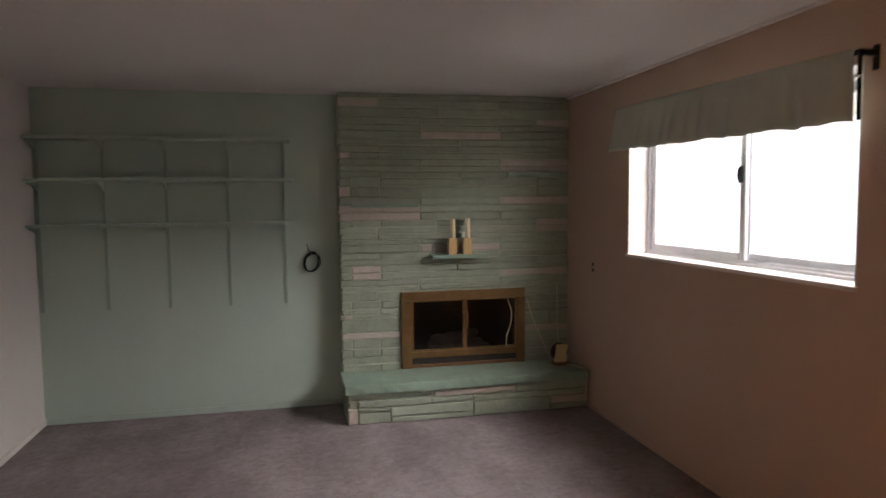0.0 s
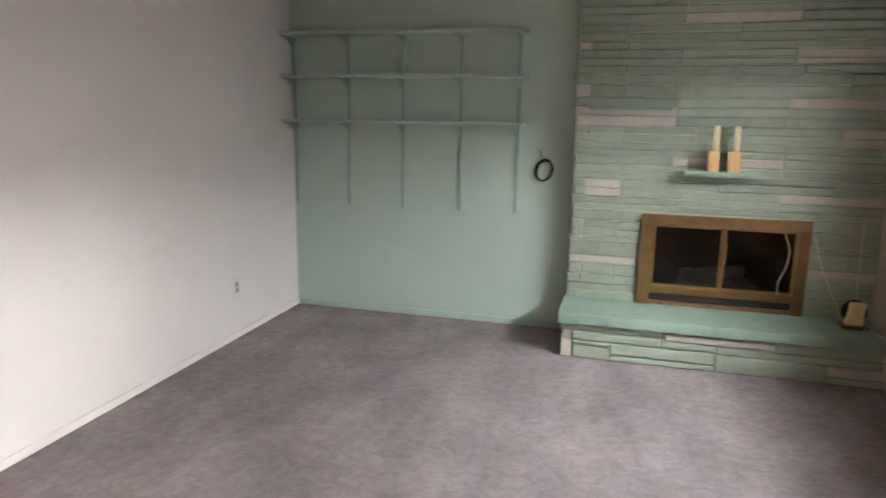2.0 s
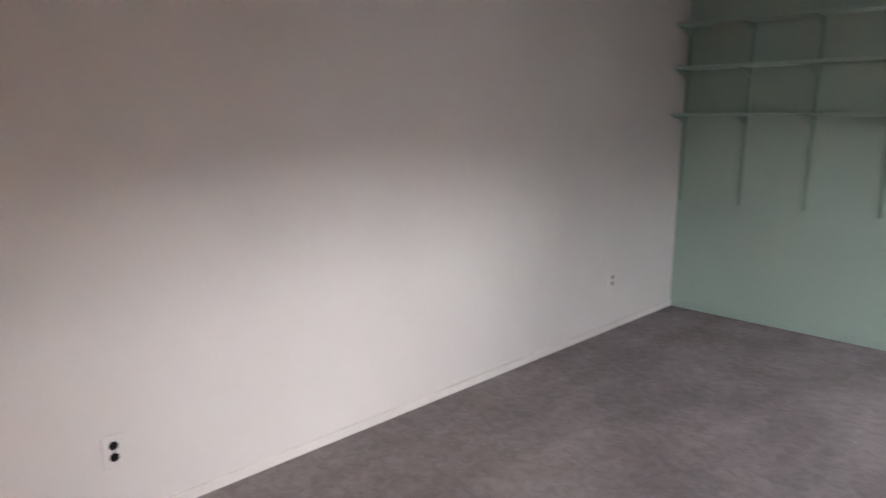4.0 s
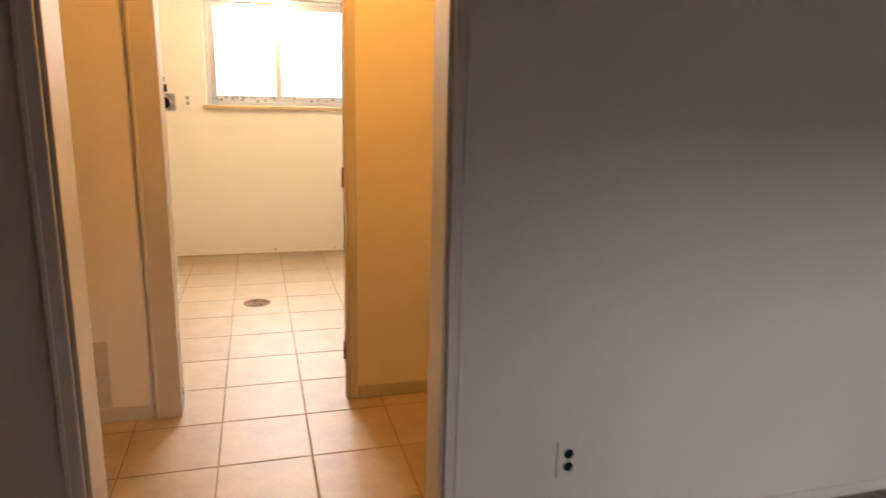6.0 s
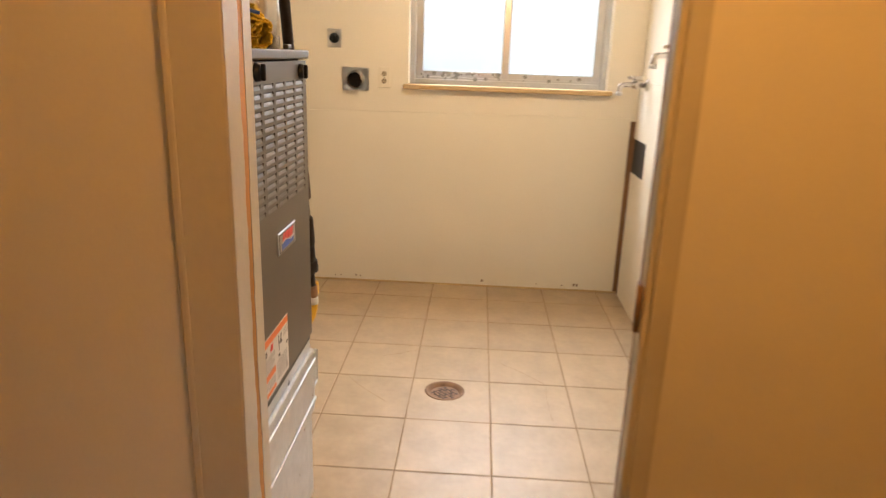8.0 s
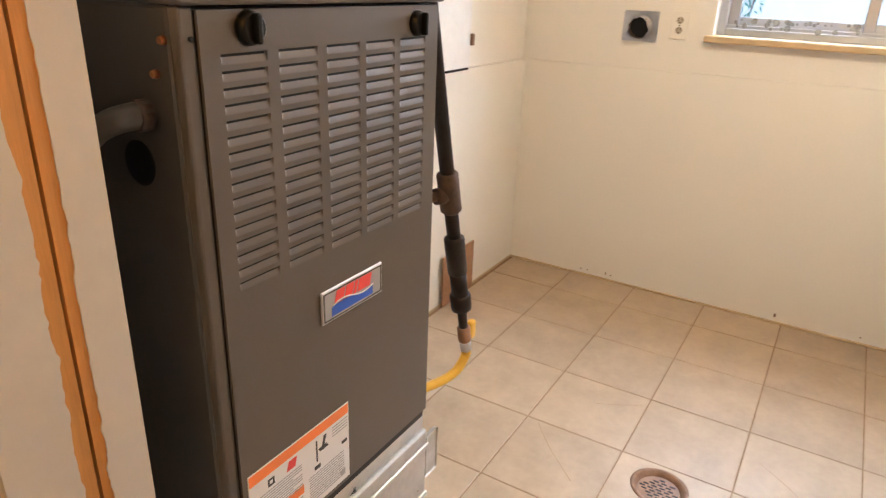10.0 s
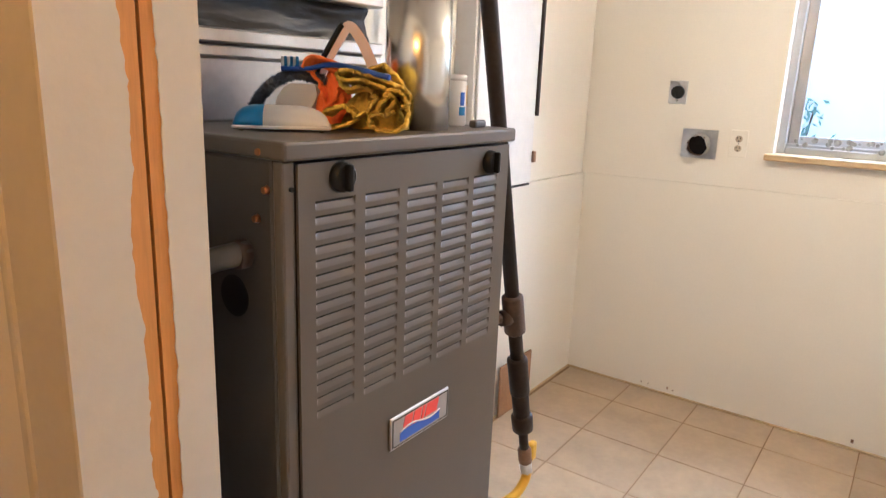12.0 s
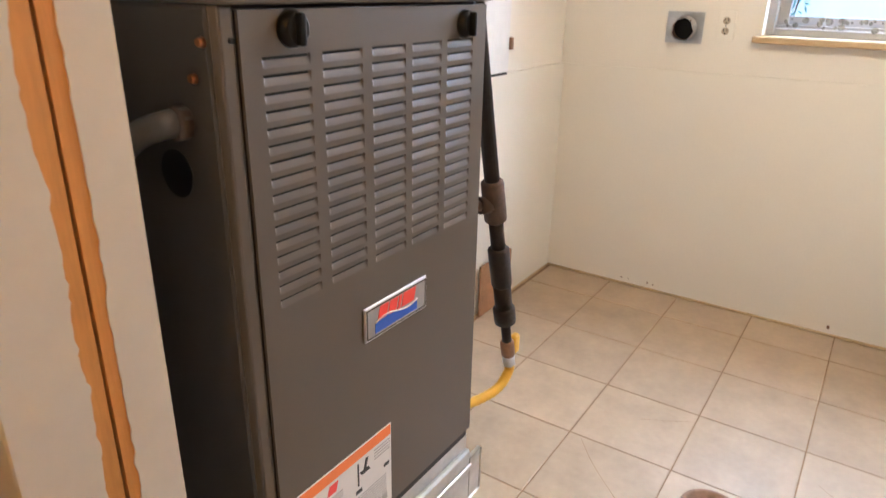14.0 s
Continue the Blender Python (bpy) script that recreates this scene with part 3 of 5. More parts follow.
# ---- living room: fireplace ----
FX0, FX1, FY = 0.340, EAST, 4.046
BOX = (0.770, 1.685, 0.27, 0.825)
fireplace = thing("fireplace", "green painted ledgestone fireplace with a raised hearth", "fireplace")
breast = part("chimney_breast", boxed(FX0 + 0.012, FX1, FY + 0.004, NORTH, BOX[3] - 0.03, H), MORTAR, fireplace)
part("pier", boxed(FX0 + 0.012, BOX[0] + 0.03, FY + 0.004, NORTH, 0.0, BOX[3] - 0.03), MORTAR, fireplace)
part("pier", boxed(BOX[1] - 0.03, FX1, FY + 0.004, NORTH, 0.0, BOX[3] - 0.03), MORTAR, fireplace)
part("under_hearth", boxed(BOX[0] + 0.03, BOX[1] - 0.03, FY + 0.004, NORTH, 0.0, BOX[2] + 0.01), MORTAR, fireplace)


def stone(x0, x1, y_front, y_back, z0, z1, mat, parent, rough=0.004):
    """One long stone with a chipped, uneven front."""
    c = min(0.007, (z1 - z0) * 0.2)
    j = lambda: random.uniform(-rough, rough)
    n = max(2, min(7, int((x1 - x0) / 0.09) + 1))
    bm = bmesh.new()
    across = [x0 + (x1 - x0) * k / n + (j() * 3 if 0 < k < n else 0) for k in range(n + 1)]
    back = [bm.verts.new(p) for p in ((x0, y_back, z0), (x1, y_back, z0), (x1, y_back, z1), (x0, y_back, z1))]
    rim_low = [bm.verts.new((x, y_front + c + abs(j()) * 0.5, z0 + abs(j()) * 0.4)) for x in across]
    rim_top = [bm.verts.new((x, y_front + c + abs(j()) * 0.5, z1 - abs(j()) * 0.4)) for x in across]
    inset = [min(max(x, x0 + c), x1 - c) for x in across]
    low = [bm.verts.new((x, y_front + j(), z0 + c + j() * 0.5)) for x in inset]
    top = [bm.verts.new((x, y_front + j(), z1 - c + j() * 0.5)) for x in inset]
    for k in range(n):
        bm.faces.new((low[k], low[k + 1], top[k + 1], top[k]))
        bm.faces.new((rim_low[k], rim_low[k + 1], low[k + 1], low[k]))
        bm.faces.new((top[k], top[k + 1], rim_top[k + 1], rim_top[k]))
    bm.faces.new((rim_low[0], low[0], top[0], rim_top[0]))
    bm.faces.new((rim_low[n], rim_top[n], top[n], low[n]))
    bm.faces.new([back[0], back[1]] + rim_low[::-1])
    bm.faces.new([back[2], back[3]] + rim_top)
    bm.faces.new((back[3], back[0], rim_low[0], rim_top[0]))
    bm.faces.new((back[1], back[2], rim_top[n], rim_low[n]))
    return part("stone", bm, mat, parent)


# courses from the ceiling down: bottom edge, joints along x, which stones were left pale
UPPER = [(2.210, (1.06,), ()),
          (2.151, (0.62, 1.51), (0,)),
          (2.085, (1.06,), ()),
          (2.033, (0.92, 1.79), (2,)),
          (1.988, (0.92, 1.51), ()),
          (1.932, (0.92, 1.52), (1,)),
          (1.884, (0.62, 1.21), ()),
          (1.835, (0.62, 1.21), ()),
          (1.790, (0.41, 0.62, 1.51), (0,)),
          (1.742, (0.92, 1.52), (2,)),
          (1.700, (0.92, 1.52), (2,)),
          (1.652, (0.62, 1.21, 1.59), ()),
          (1.591, (0.42, 0.62, 1.21, 1.8), ()),
          (1.516, (0.41, 0.62, 0.91, 1.8), (0,))]
MIDDLE = [(1.459, (0.91, 1.51), (2,)),
          (1.409, (0.91, 1.8), (0,)),
          (1.348, (0.91, 1.51), (0,)),
          (1.303, (0.43, 0.62, 1.03, 1.8), (4,)),
          (1.253, (0.6, 1.03, 1.8), (3,)),
          (1.211, (0.6, 1.21, 1.8), ()),
          (1.172, (0.91, 1.51), ()),
          (1.118, (0.91, 0.99, 1.51), (1, 2)),
          (1.068, (0.61, 1.51), ()),
          (1.026, (0.91, 1.8), ()),
          (0.976, (0.41, 0.62, 1.18, 1.8), (1,)),
          (0.925, (0.41, 0.62, 1.51), (1, 3)),
          (0.879, (0.9, 1.51), ())]
LOWER = [(0.840, (0.9, 1.74), ()),
          (0.774, (0.59,), ()),
          (0.719, (0.41, 0.62), ()),
          (0.676, (0.41, 0.61), ()),
          (0.645, (0.41,), (0,)),
          (0.546, (1.9,), ()),
          (0.499, (), (0,)),
          (0.432, (0.41, 0.61), ()),
          (0.369, (0.41, 0.61), ()),
          (0.317, (1.86,), ()),
          (0.261, (0.61,), ())]
GAP_X = (BOX[0] - 0.014, BOX[1] + 0.012)
random.seed(21)
z1 = 2.249
for z0, joints, pale in UPPER + MIDDLE + LOWER:
    ends = [FX0, *joints, FX1 - 0.004]
    for k, (a, b) in enumerate(zip(ends, ends[1:])):
        pieces = [(a, b)]
        if z0 < BOX[3] + 0.006:
            pieces = [q for q in ((a, min(b, GAP_X[0])), (max(a, GAP_X[1]), b)) if q[1] - q[0] > 0.02]
        for a_, b_ in pieces:
            proud = random.choice((0.0, 0.002, 0.005, 0.009, 0.015))
            mat = STONE_PALE if k in pale else STONE_GREEN
            first = a_ == FX0
            left = a_ - (random.uniform(0.0, 0.016) if first else 0)
            stone(left, b_ - 0.0025, FY - proud, FY + 0.02, z0 + 0.0025, z1, mat, breast, 0.003)
            if first:
                stone(FX0 - 0.006 - random.uniform(0, 0.008), FX0 + 0.012, FY + 0.021, NORTH - 0.004, z0 + 0.004, z1 - 0.001, mat, breast, 0.002)
    z1 = z0
# ledges that stand out of the wall
for name, x0, x1, y0, z0, z1 in (("ledge_stone", 0.975, 1.376, 3.925, 1.074, 1.103), ("ledge_stone", 1.557, 1.956, 3.965, 1.655, 1.690), ("ledge_stone", 0.412, 0.880, 3.995, 1.445, 1.470)):
    bm = boxed(x0, x1, y0, FY + 0.012, z0, z1)
    bmesh.ops.subdivide_edges(bm, edges=bm.edges[:], cuts=3, use_grid_fill=True)
    for v in bm.verts:
        v.co += Vector((random.uniform(-1, 1), random.uniform(-1, 1), random.uniform(-0.6, 0.6))) * 0.0035
    part(name, bm, SLAB_GREEN, fireplace)
# hearth
bm = boxed(0.318, EAST - 0.002, 3.648, FY + 0.008, 0.212, 0.272)
bmesh.ops.subdivide_edges(bm, edges=[e for e in bm.edges if abs(e.verts[0].co.x - e.verts[1].co.x) > 0.5], cuts=40)
for v in bm.verts:
    if v.co.y < 3.7:
        v.co += Vector((0, random.uniform(-0.007, 0.007), random.uniform(-0.004, 0.002)))
bmesh.ops.bevel(bm, geom=[e for e in bm.edges if e.verts[0].co.y < 3.7 and e.verts[1].co.y < 3.7], offset=0.006, segments=2, affect='EDGES')
part("hearth_slab", bm, SLAB_GREEN, fireplace, "thick green painted hearth slab")
base = part("hearth_base", boxed(0.352, EAST - 0.002, 3.695, FY, 0, 0.212), MORTAR, fireplace)
HS = [(0.338, 0.916, 0.165, 0.210, 0), (0.922, 1.500, 0.155, 0.195, 1), (1.508, 2.05, 0.150, 0.210, 0), (0.338, 0.400, 0.0, 0.105, 1),
      (0.406, 0.620, 0.0, 0.080, 0), (0.406, 0.900, 0.112, 0.160, 0), (0.626, 1.195, 0.040, 0.106, 0), (0.626, 1.195, 0.0, 0.034, 0), (0.904, 1.195, 0.112, 0.150, 0),
      (1.201, 2.05, 0.104, 0.144, 0), (1.201, 1.76, 0.0, 0.098, 0), (1.766, 2.05, 0.045, 0.098, 1), (1.766, 2.05, 0.0, 0.039, 0), (0.406, 0.620, 0.086, 0.106, 0)]
for x0, x1, z0, z1, pale in HS:
    stone(x0, x1, 3.682 - random.uniform(0, 0.012), 3.70, z0, z1, STONE_PALE if pale else STONE_GREEN, base, 0.005)
for k in range(3):
    stone(0.335, 0.354, 3.70, FY, 0.07 * k, 0.07 * k + 0.064, STONE_GREEN, base, 0.002)
bm = bmesh.new()
box(bm, 0.78, 0.80, NORTH - 0.10, NORTH + 0.40, 0.27, 0.84)
box(bm, 1.655, 1.675, NORTH - 0.10, NORTH + 0.40, 0.27, 0.84)
box(bm, 0.80, 1.655, NORTH + 0.38, NORTH + 0.40, 0.27, 0.84)
box(bm, 0.80, 1.655, NORTH - 0.10, NORTH + 0.38, 0.26, 0.282)
box(bm, 0.80, 1.655, NORTH - 0.10, NORTH + 0.38, 0.80, 0.84)
part("firebox", bm, SOOT_AND_SHADE, fireplace, "sooty black firebox")

insert = thing("fireplace_doors", "aged brass fireplace door set with two smoked glass doors", "fireplace doors")
YF = 4.012
part("frame_bar", boxed(BOX[0] - 0.012, BOX[1] + 0.010, YF, YF + 0.03, 0.772, 0.832, 0.004, 2), BRASS, insert)
part("frame_bar", boxed(BOX[0] - 0.012, 0.832, YF, YF + 0.03, 0.272, 0.772, 0.004, 2), BRASS, insert)
part("frame_bar", boxed(1.630, BOX[1] + 0.010, YF, YF + 0.03, 0.272, 0.772, 0.004, 2), BRASS, insert)
part("frame_bar", boxed(0.832, 1.630, YF, YF + 0.03, 0.345, 0.392, 0.004, 2), BRASS, insert)
part("lower_damper", boxed(0.832, 1.630, YF + 0.018, YF + 0.03, 0.300, 0.345, 0.002), SOOT_AND_SHADE, insert)
part("lower_rail", boxed(0.832, 1.630, YF + 0.006, YF + 0.022, 0.274, 0.297, 0.003), DARK_WOOD, insert)
for x0, x1, hx in ((0.834, 1.229, 1.216), (1.233, 1.628, 1.246)):
    d = part("glass_door", ring_flat(bmesh.new(), x0, x1, YF + 0.006, YF + 0.018, 0.393, 0.771, 0.014, 0.002), BRASS, insert)
    part("pane", boxed(x0 + 0.012, x1 - 0.012, YF + 0.010, YF + 0.014, 0.405, 0.759), SMOKED, d)
    part("handle", tube(curve_points([(hx, YF + 0.006, 0.555), (hx, YF - 0.018, 0.575), (hx, YF - 0.018, 0.655), (hx, YF + 0.006, 0.675)], 5), 0.0045, 8), BRASS, d)
logs = thing("gas_log_set", "grey ceramic logs on a grate behind smoked glass", "logs")
for a, b, rr in (((0.99, 4.22, 0.345), (1.47, 4.24, 0.35), 0.042), ((1.02, 4.31, 0.36), (1.44, 4.33, 0.365), 0.048), ((1.02, 4.20, 0.44), (1.40, 4.34, 0.45), 0.036)):
    p = [Vector(a).lerp(Vector(b), k / 8) + Vector((0, 0, 0.006 * math.sin(k * 2.1))) for k in range(9)]
    part("log", tube(p, [rr * (0.85 + 0.2 * math.sin(1.7 * k) ** 2) for k in range(9)], 10), LOG, logs)
bm = bmesh.new()
for k in range(6):
    box(bm, 0.98 + 0.09 * k, 0.992 + 0.09 * k, 4.16, 4.38, 0.282, 0.306)
part("grate", bm, IRON, logs)

for x0 in (1.094, 1.204):
    c = thing("candle_holder", "ivory candle on a square golden wood block", "candle", group="candles on the stone ledge")
    part("block", boxed(x0, x0 + 0.060, 3.935, 3.995, 1.103, 1.218, 0.004, 2), BLOCK, c)
    part("candle", tube([(x0 + 0.038, 3.966, 1.216), (x0 + 0.038, 3.966, 1.362)], 0.0165, 16), WAX, c)
    part("wick", tube([(x0 + 0.038, 3.966, 1.360), (x0 + 0.039, 3.966, 1.372)], 0.0012, 6), BLACK, c)

lantern = thing("hearth_control_box", "cream arched box on a dark base on the hearth", "control box")
bm = boxed(1.855, 1.985, 3.82, 3.90, 0.272, 0.294, 0.004)
part("base", bm, DARK_WOOD, lantern)
bm = boxed(1.868, 1.962, 3.835, 3.885, 0.294, 0.420)
bmesh.ops.subdivide_edges(bm, edges=[e for e in bm.edges if abs(e.verts[0].co.z - e.verts[1].co.z) > 0.1], cuts=5)
for v in bm.verts:
    k = (v.co.z - 0.294) / 0.126
    v.co.x = 1.915 + (v.co.x - 1.915) * (1 - 0.30 * math.sin(k * 2.2) + 0.10 * k) + 0.014 * k
bmesh.ops.bevel(bm, geom=bm.edges[:], offset=0.006, segments=2, affect='EDGES')
part("body", bm, CREAM_BOX, lantern)
part("back_arch", tube([(1.925, 3.895, 0.360), (1.925, 3.912, 0.360)], 0.066, 20), IRON, lantern)
part("cord", tube(curve_points([(1.95, 3.83, 0.283), (2.00, 3.76, 0.278), (2.02, 3.68, 0.276), (2.025, 3.640, 0.25), (2.022, 3.642, 0.15), (2.02, 3.65, 0.06)], 6), 0.0034, 8), WAX, lantern)
wire = thing("loose_wire", "thin pale wires hanging over stone and fireplace doors", "wire")
for pts in (((1.555, 4.005, 0.755), (1.585, 4.000, 0.66), (1.575, 4.0, 0.56), (1.545, 4.005, 0.47), (1.55, 4.005, 0.40)),
            ((1.950, 4.020, 0.865), (1.955, 4.018, 0.65), (1.962, 4.015, 0.43), (1.95, 3.93, 0.39)),
            ((1.715, 4.018, 0.745), (1.745, 4.010, 0.63), (1.80, 4.006, 0.49), (1.862, 3.99, 0.35), (1.875, 3.95, 0.277))):
    part("strand", tube(curve_points(pts, 6), 0.0027, 6), WAX, wire)


# ---- hall ----
JY = DOOR_B[0] + 0.012
door_b = thing("door_2", "doorway to the laundry with peeling paint and bare wood on its jamb", "doorway", kind="structure")
bm = boxed(HALL_W, HALL_W + 0.016, DOOR_B[0] - 0.085, JY + 0.0004, 0, DOOR_H + 0.085, 0.004, 2)
box(bm, HALL_W, HALL_W + 0.020, DOOR_B[0] - 0.085, DOOR_B[0] - 0.071, 0, DOOR_H + 0.085, 0.004, 2)
part("casing", bm, CREAM_TRIM, door_b)
part("casing", boxed(HALL_W, HALL_W + 0.006, DOOR_B[1], DOOR_B[1] + 0.035, 0, DOOR_H, 0.003, 2), CREAM_TRIM, door_b)
part("casing", boxed(HALL_W, HALL_W + 0.016, DOOR_B[0], DOOR_B[1] + 0.035, DOOR_H, DOOR_H + 0.085, 0.004, 2), CREAM_TRIM, door_b)
JY = DOOR_B[0] + 0.012
bm = boxed(-2.808, HALL_W, DOOR_B[0], JY, 0, DOOR_H - 0.012)
box(bm, LAUNDRY_E - 0.001, -2.8125, DOOR_B[0], JY - 0.002, 0, DOOR_H - 0.012)
jamb = part("jamb", bm, BARE_WOOD, door_b, "bare orange wood jamb with a dark gap")


def paint_film(x_clean, x_torn, y, z1, seed, amount):
    """A thin film of old paint whose one edge is torn."""
    bm = bmesh.new()
    last = None
    steps = 420
    for k in range(steps + 1):
        z = z1 * k / steps
        n_ = noise.noise((seed, z * 9, 0)) + 0.5 * noise.noise((seed, z * 31, 4)) + 0.45 * noise.noise((seed, z * 70, 9)) + 0.3 * noise.noise((seed, z * 190, 7))
        x = x_torn + amount * n_
        row = [bm.verts.new((x_clean, y, z)), bm.verts.new((x, y, z)), bm.verts.new((x, y - 0.0013, z))]
        if last:
            for a in range(2):
                bm.faces.new((last[a], last[a + 1], row[a + 1], row[a]))
        last = row
    return bm


part("paint_film", paint_film(HALL_W + 0.0155, -2.7945, JY + 0.0012, DOOR_H - 0.012, 3.1, 0.006), CREAM_TRIM, jamb, "cream paint with a torn edge")
part("paint_film", paint_film(LAUNDRY_E - 0.001, -2.8235, JY - 0.0008, DOOR_H - 0.012, 8.4, 0.0035), CREAM_TRIM, jamb, "cream paint with a torn edge")
part("jamb", boxed(-2.778, HALL_W + 0.003, DOOR_B[1] - 0.012, DOOR_B[1], 0, DOOR_H - 0.012, 0.002), CREAM_TRIM, door_b)
part("bare_strip", boxed(-2.789, -2.778, DOOR_B[1] - 0.012, DOOR_B[1], 0, DOOR_H - 0.012), DARK_WOOD, door_b, "dark bare wood strip")
part("head", boxed(LAUNDRY_E - 0.001, HALL_W + 0.003, DOOR_B[0], DOOR_B[1], DOOR_H - 0.012, DOOR_H), CREAM_TRIM, door_b)
for z in (0.22, 0.955, 1.76):
    h_ = part("hinge", boxed(-2.787, -2.762, DOOR_B[1] - 0.0155, DOOR_B[1] - 0.012, z - 0.04, z + 0.04, 0.001), RUST, door_b, "old brown hinge leaf")
    part("knuckle", tube([(-2.760, DOOR_B[1] - 0.017, z - 0.04), (-2.760, DOOR_B[1] - 0.017, z + 0.04)], 0.005, 8), RUST, h_)
for z in (0.07, 0.30):
    part("strike_mark", boxed(-2.797, -2.790, JY + 0.001, JY + 0.004, z, z + 0.03, 0.001), RUST, door_b)
board("baseboard_hall_south", HALL_W, HALL_W + 0.012, HALL_S, DOOR_B[0] - 0.087, 0.06, CREAM_TRIM, "low cream painted hall baseboard")
board("baseboard_hall_north", HALL_W, HALL_W + 0.012, DOOR_B[1] + 0.037, HALL_N, 0.06, CREAM_TRIM, "low cream painted hall baseboard")

grille = thing("return_air_grille", "cream stamped air grille with four panels low on the wall", "vent")
part("face_plate", boxed(HALL_W, HALL_W + 0.006, -1.290, -0.998, 0.062, 0.335, 0.003, 2), CREAM_TRIM, grille)
for y0, pw in ((-1.276, 0.078), (-1.186, 0.142)):
    for z0 in (0.080, 0.202):
        p = part("panel", boxed(HALL_W + 0.006, HALL_W + 0.0075, y0, y0 + pw, z0, z0 + 0.090), RUST, grille, "dark slotted panel")
        for k in range(7):
            part("slat", boxed(HALL_W + 0.0072, HALL_W + 0.0110, y0, y0 + pw, z0 + 0.005 + 0.0125 * k, z0 + 0.0095 + 0.0125 * k, 0.0010), CREAM_TRIM, p)


def ceiling_lamp(x, y, label):
    l_ = thing("ceiling_lamp", label, "lamp", group="ceiling bulbs")
    part("socket", tube([(x, y, H), (x, y, H - 0.02), (x, y, H - 0.05), (x, y, H - 0.075)], [0.06, 0.058, 0.035, 0.022], 20), PLASTIC_WHITE, l_)
    b = part("bulb", tube([(x, y, H - 0.072), (x, y, H - 0.085), (x, y, H - 0.11), (x, y, H - 0.128), (x, y, H - 0.136)], [0.012, 0.02, 0.03, 0.022, 0.006], 16), BULB, l_)
    return b


ceiling_lamp(-1.95, -0.12, "white porcelain ceiling socket with a lit warm bulb")
ceiling_lamp(-4.40, -0.32, "white porcelain ceiling socket with a lit warm bulb")


# ---- laundry: walls ----
def wainscot(name, x0, x1, y0, y1, z1, along):
    bm = boxed(x0, x1, y0, y1, 0, z1)
    bmesh.ops.subdivide_edges(bm, edges=[e for e in bm.edges if abs(e.verts[0].co[along] - e.verts[1].co[along]) > 0.3], cuts=24)
    for v in bm.verts:
        if v.co.z > 0.5:
            v.co.z += 0.004 * noise.noise((v.co.x * 4, v.co.y * 4, 2)) + 0.016 * (v.co[along] - (-5.56 if along == 0 else -1.5)) / 2
    solid(name, bm, CREAM_WALL, "cream painted lower wall panel with a narrow ledge", "wall panel", kind="structure")


wainscot("wall_panel_west", LAUNDRY_W - 0.014, LAUNDRY_W, LAUNDRY_S, LAUNDRY_N - 0.022, 1.018, 1)
wainscot("wall_panel_south", LAUNDRY_W, LAUNDRY_E - 0.002, LAUNDRY_S - 0.014, LAUNDRY_S, 1.016, 0)
bm = bmesh.new()
box(bm, LAUNDRY_W + 0.10, LAUNDRY_E - 0.002, LAUNDRY_N, LAUNDRY_N + 0.014, 0, 0.74)
box(bm, -5.25, LAUNDRY_E - 0.002, LAUNDRY_N, LAUNDRY_N + 0.014, 0.74, 0.93)
box(bm, LAUNDRY_W + 0.03, LAUNDRY_E - 0.002, LAUNDRY_N, LAUNDRY_N + 0.014, 0.93, 1.24)
box(bm, LAUNDRY_W + 0.03, LAUNDRY_W + 0.10, LAUNDRY_N, LAUNDRY_N + 0.014, 0, 0.74)
solid("wall_panel_north", bm, CREAM_WALL, "cream painted wall panel with a cut-out beside the corner", "wall panel", kind="structure")
# solid dark strip that paints the shade of the corner gap
solid("wall_gap_shade", boxed(LAUNDRY_W - 0.010, LAUNDRY_W + 0.004, LAUNDRY_N - 0.020, LAUNDRY_N + 0.012, 0, 1.02), DARK_WOOD, "dark strip drawn as the shade in the open wall corner gap", "gap", kind="structure")
# dark sheet behind the cut-out, painted as the shade inside the hole
solid("wall_cutout_shade", boxed(LAUNDRY_W + 0.03, -5.25, LAUNDRY_N + 0.004, LAUNDRY_N + 0.013, 0.74, 0.93), SOOT_AND_SHADE, "dark sheet drawn as the shade in the rough wall panel hole", "hole", kind="structure")
for nm, a in (("trim_laundry_west", (LAUNDRY_W, LAUNDRY_W + 0.010, LAUNDRY_S, LAUNDRY_N)), ("trim_laundry_south", (LAUNDRY_W + 0.01, LAUNDRY_E, LAUNDRY_S, LAUNDRY_S + 0.008))):
    bm = boxed(*a, 0, 0.011, 0.003)
    solid(nm, bm, SILL_WOOD, "thin tan caulked joint along the floor", "joint", kind="structure")
bm = bmesh.new()
random.seed(4)
for k in range(9):
    y = random.uniform(LAUNDRY_S + 0.1, LAUNDRY_N - 0.1)
    sweep(bm, [(LAUNDRY_W - 0.001, y, 0.03 + random.random() * 0.02), (LAUNDRY_W + 0.002, y, 0.03)], random.uniform(0.002, 0.006), 6)
solid("wall_nick", bm, RUST, "small brown nicks along the foot of the cream wall", "wall damage", kind="stuff")

vent = thing("dryer_vent", "galvanised dryer vent plate with a ragged open duct", "vent")
bm = bmesh.new()
cy, cz, s0, rr = -1.0635, 1.200, 0.075, 0.049
inner = [bm.verts.new((LAUNDRY_W - 0.010, cy + rr * math.cos(a), cz - 0.004 + rr * math.sin(a))) for a in (2 * math.pi * k / 32 for k in range(32))]
outer = []
for k in range(32):
    a = 2 * math.pi * k / 32
    q = s0 / max(abs(math.cos(a)), abs(math.sin(a)))
    outer.append(bm.verts.new((LAUNDRY_W - 0.010, cy + q * math.cos(a), cz - 0.002 + min(q, s0 * 1.5) * math.sin(a) * 0.83)))
for k in range(32):
    bm.faces.new((inner[k], inner[(k + 1) % 32], outer[(k + 1) % 32], outer[k]))
shell(bm, 0.003)
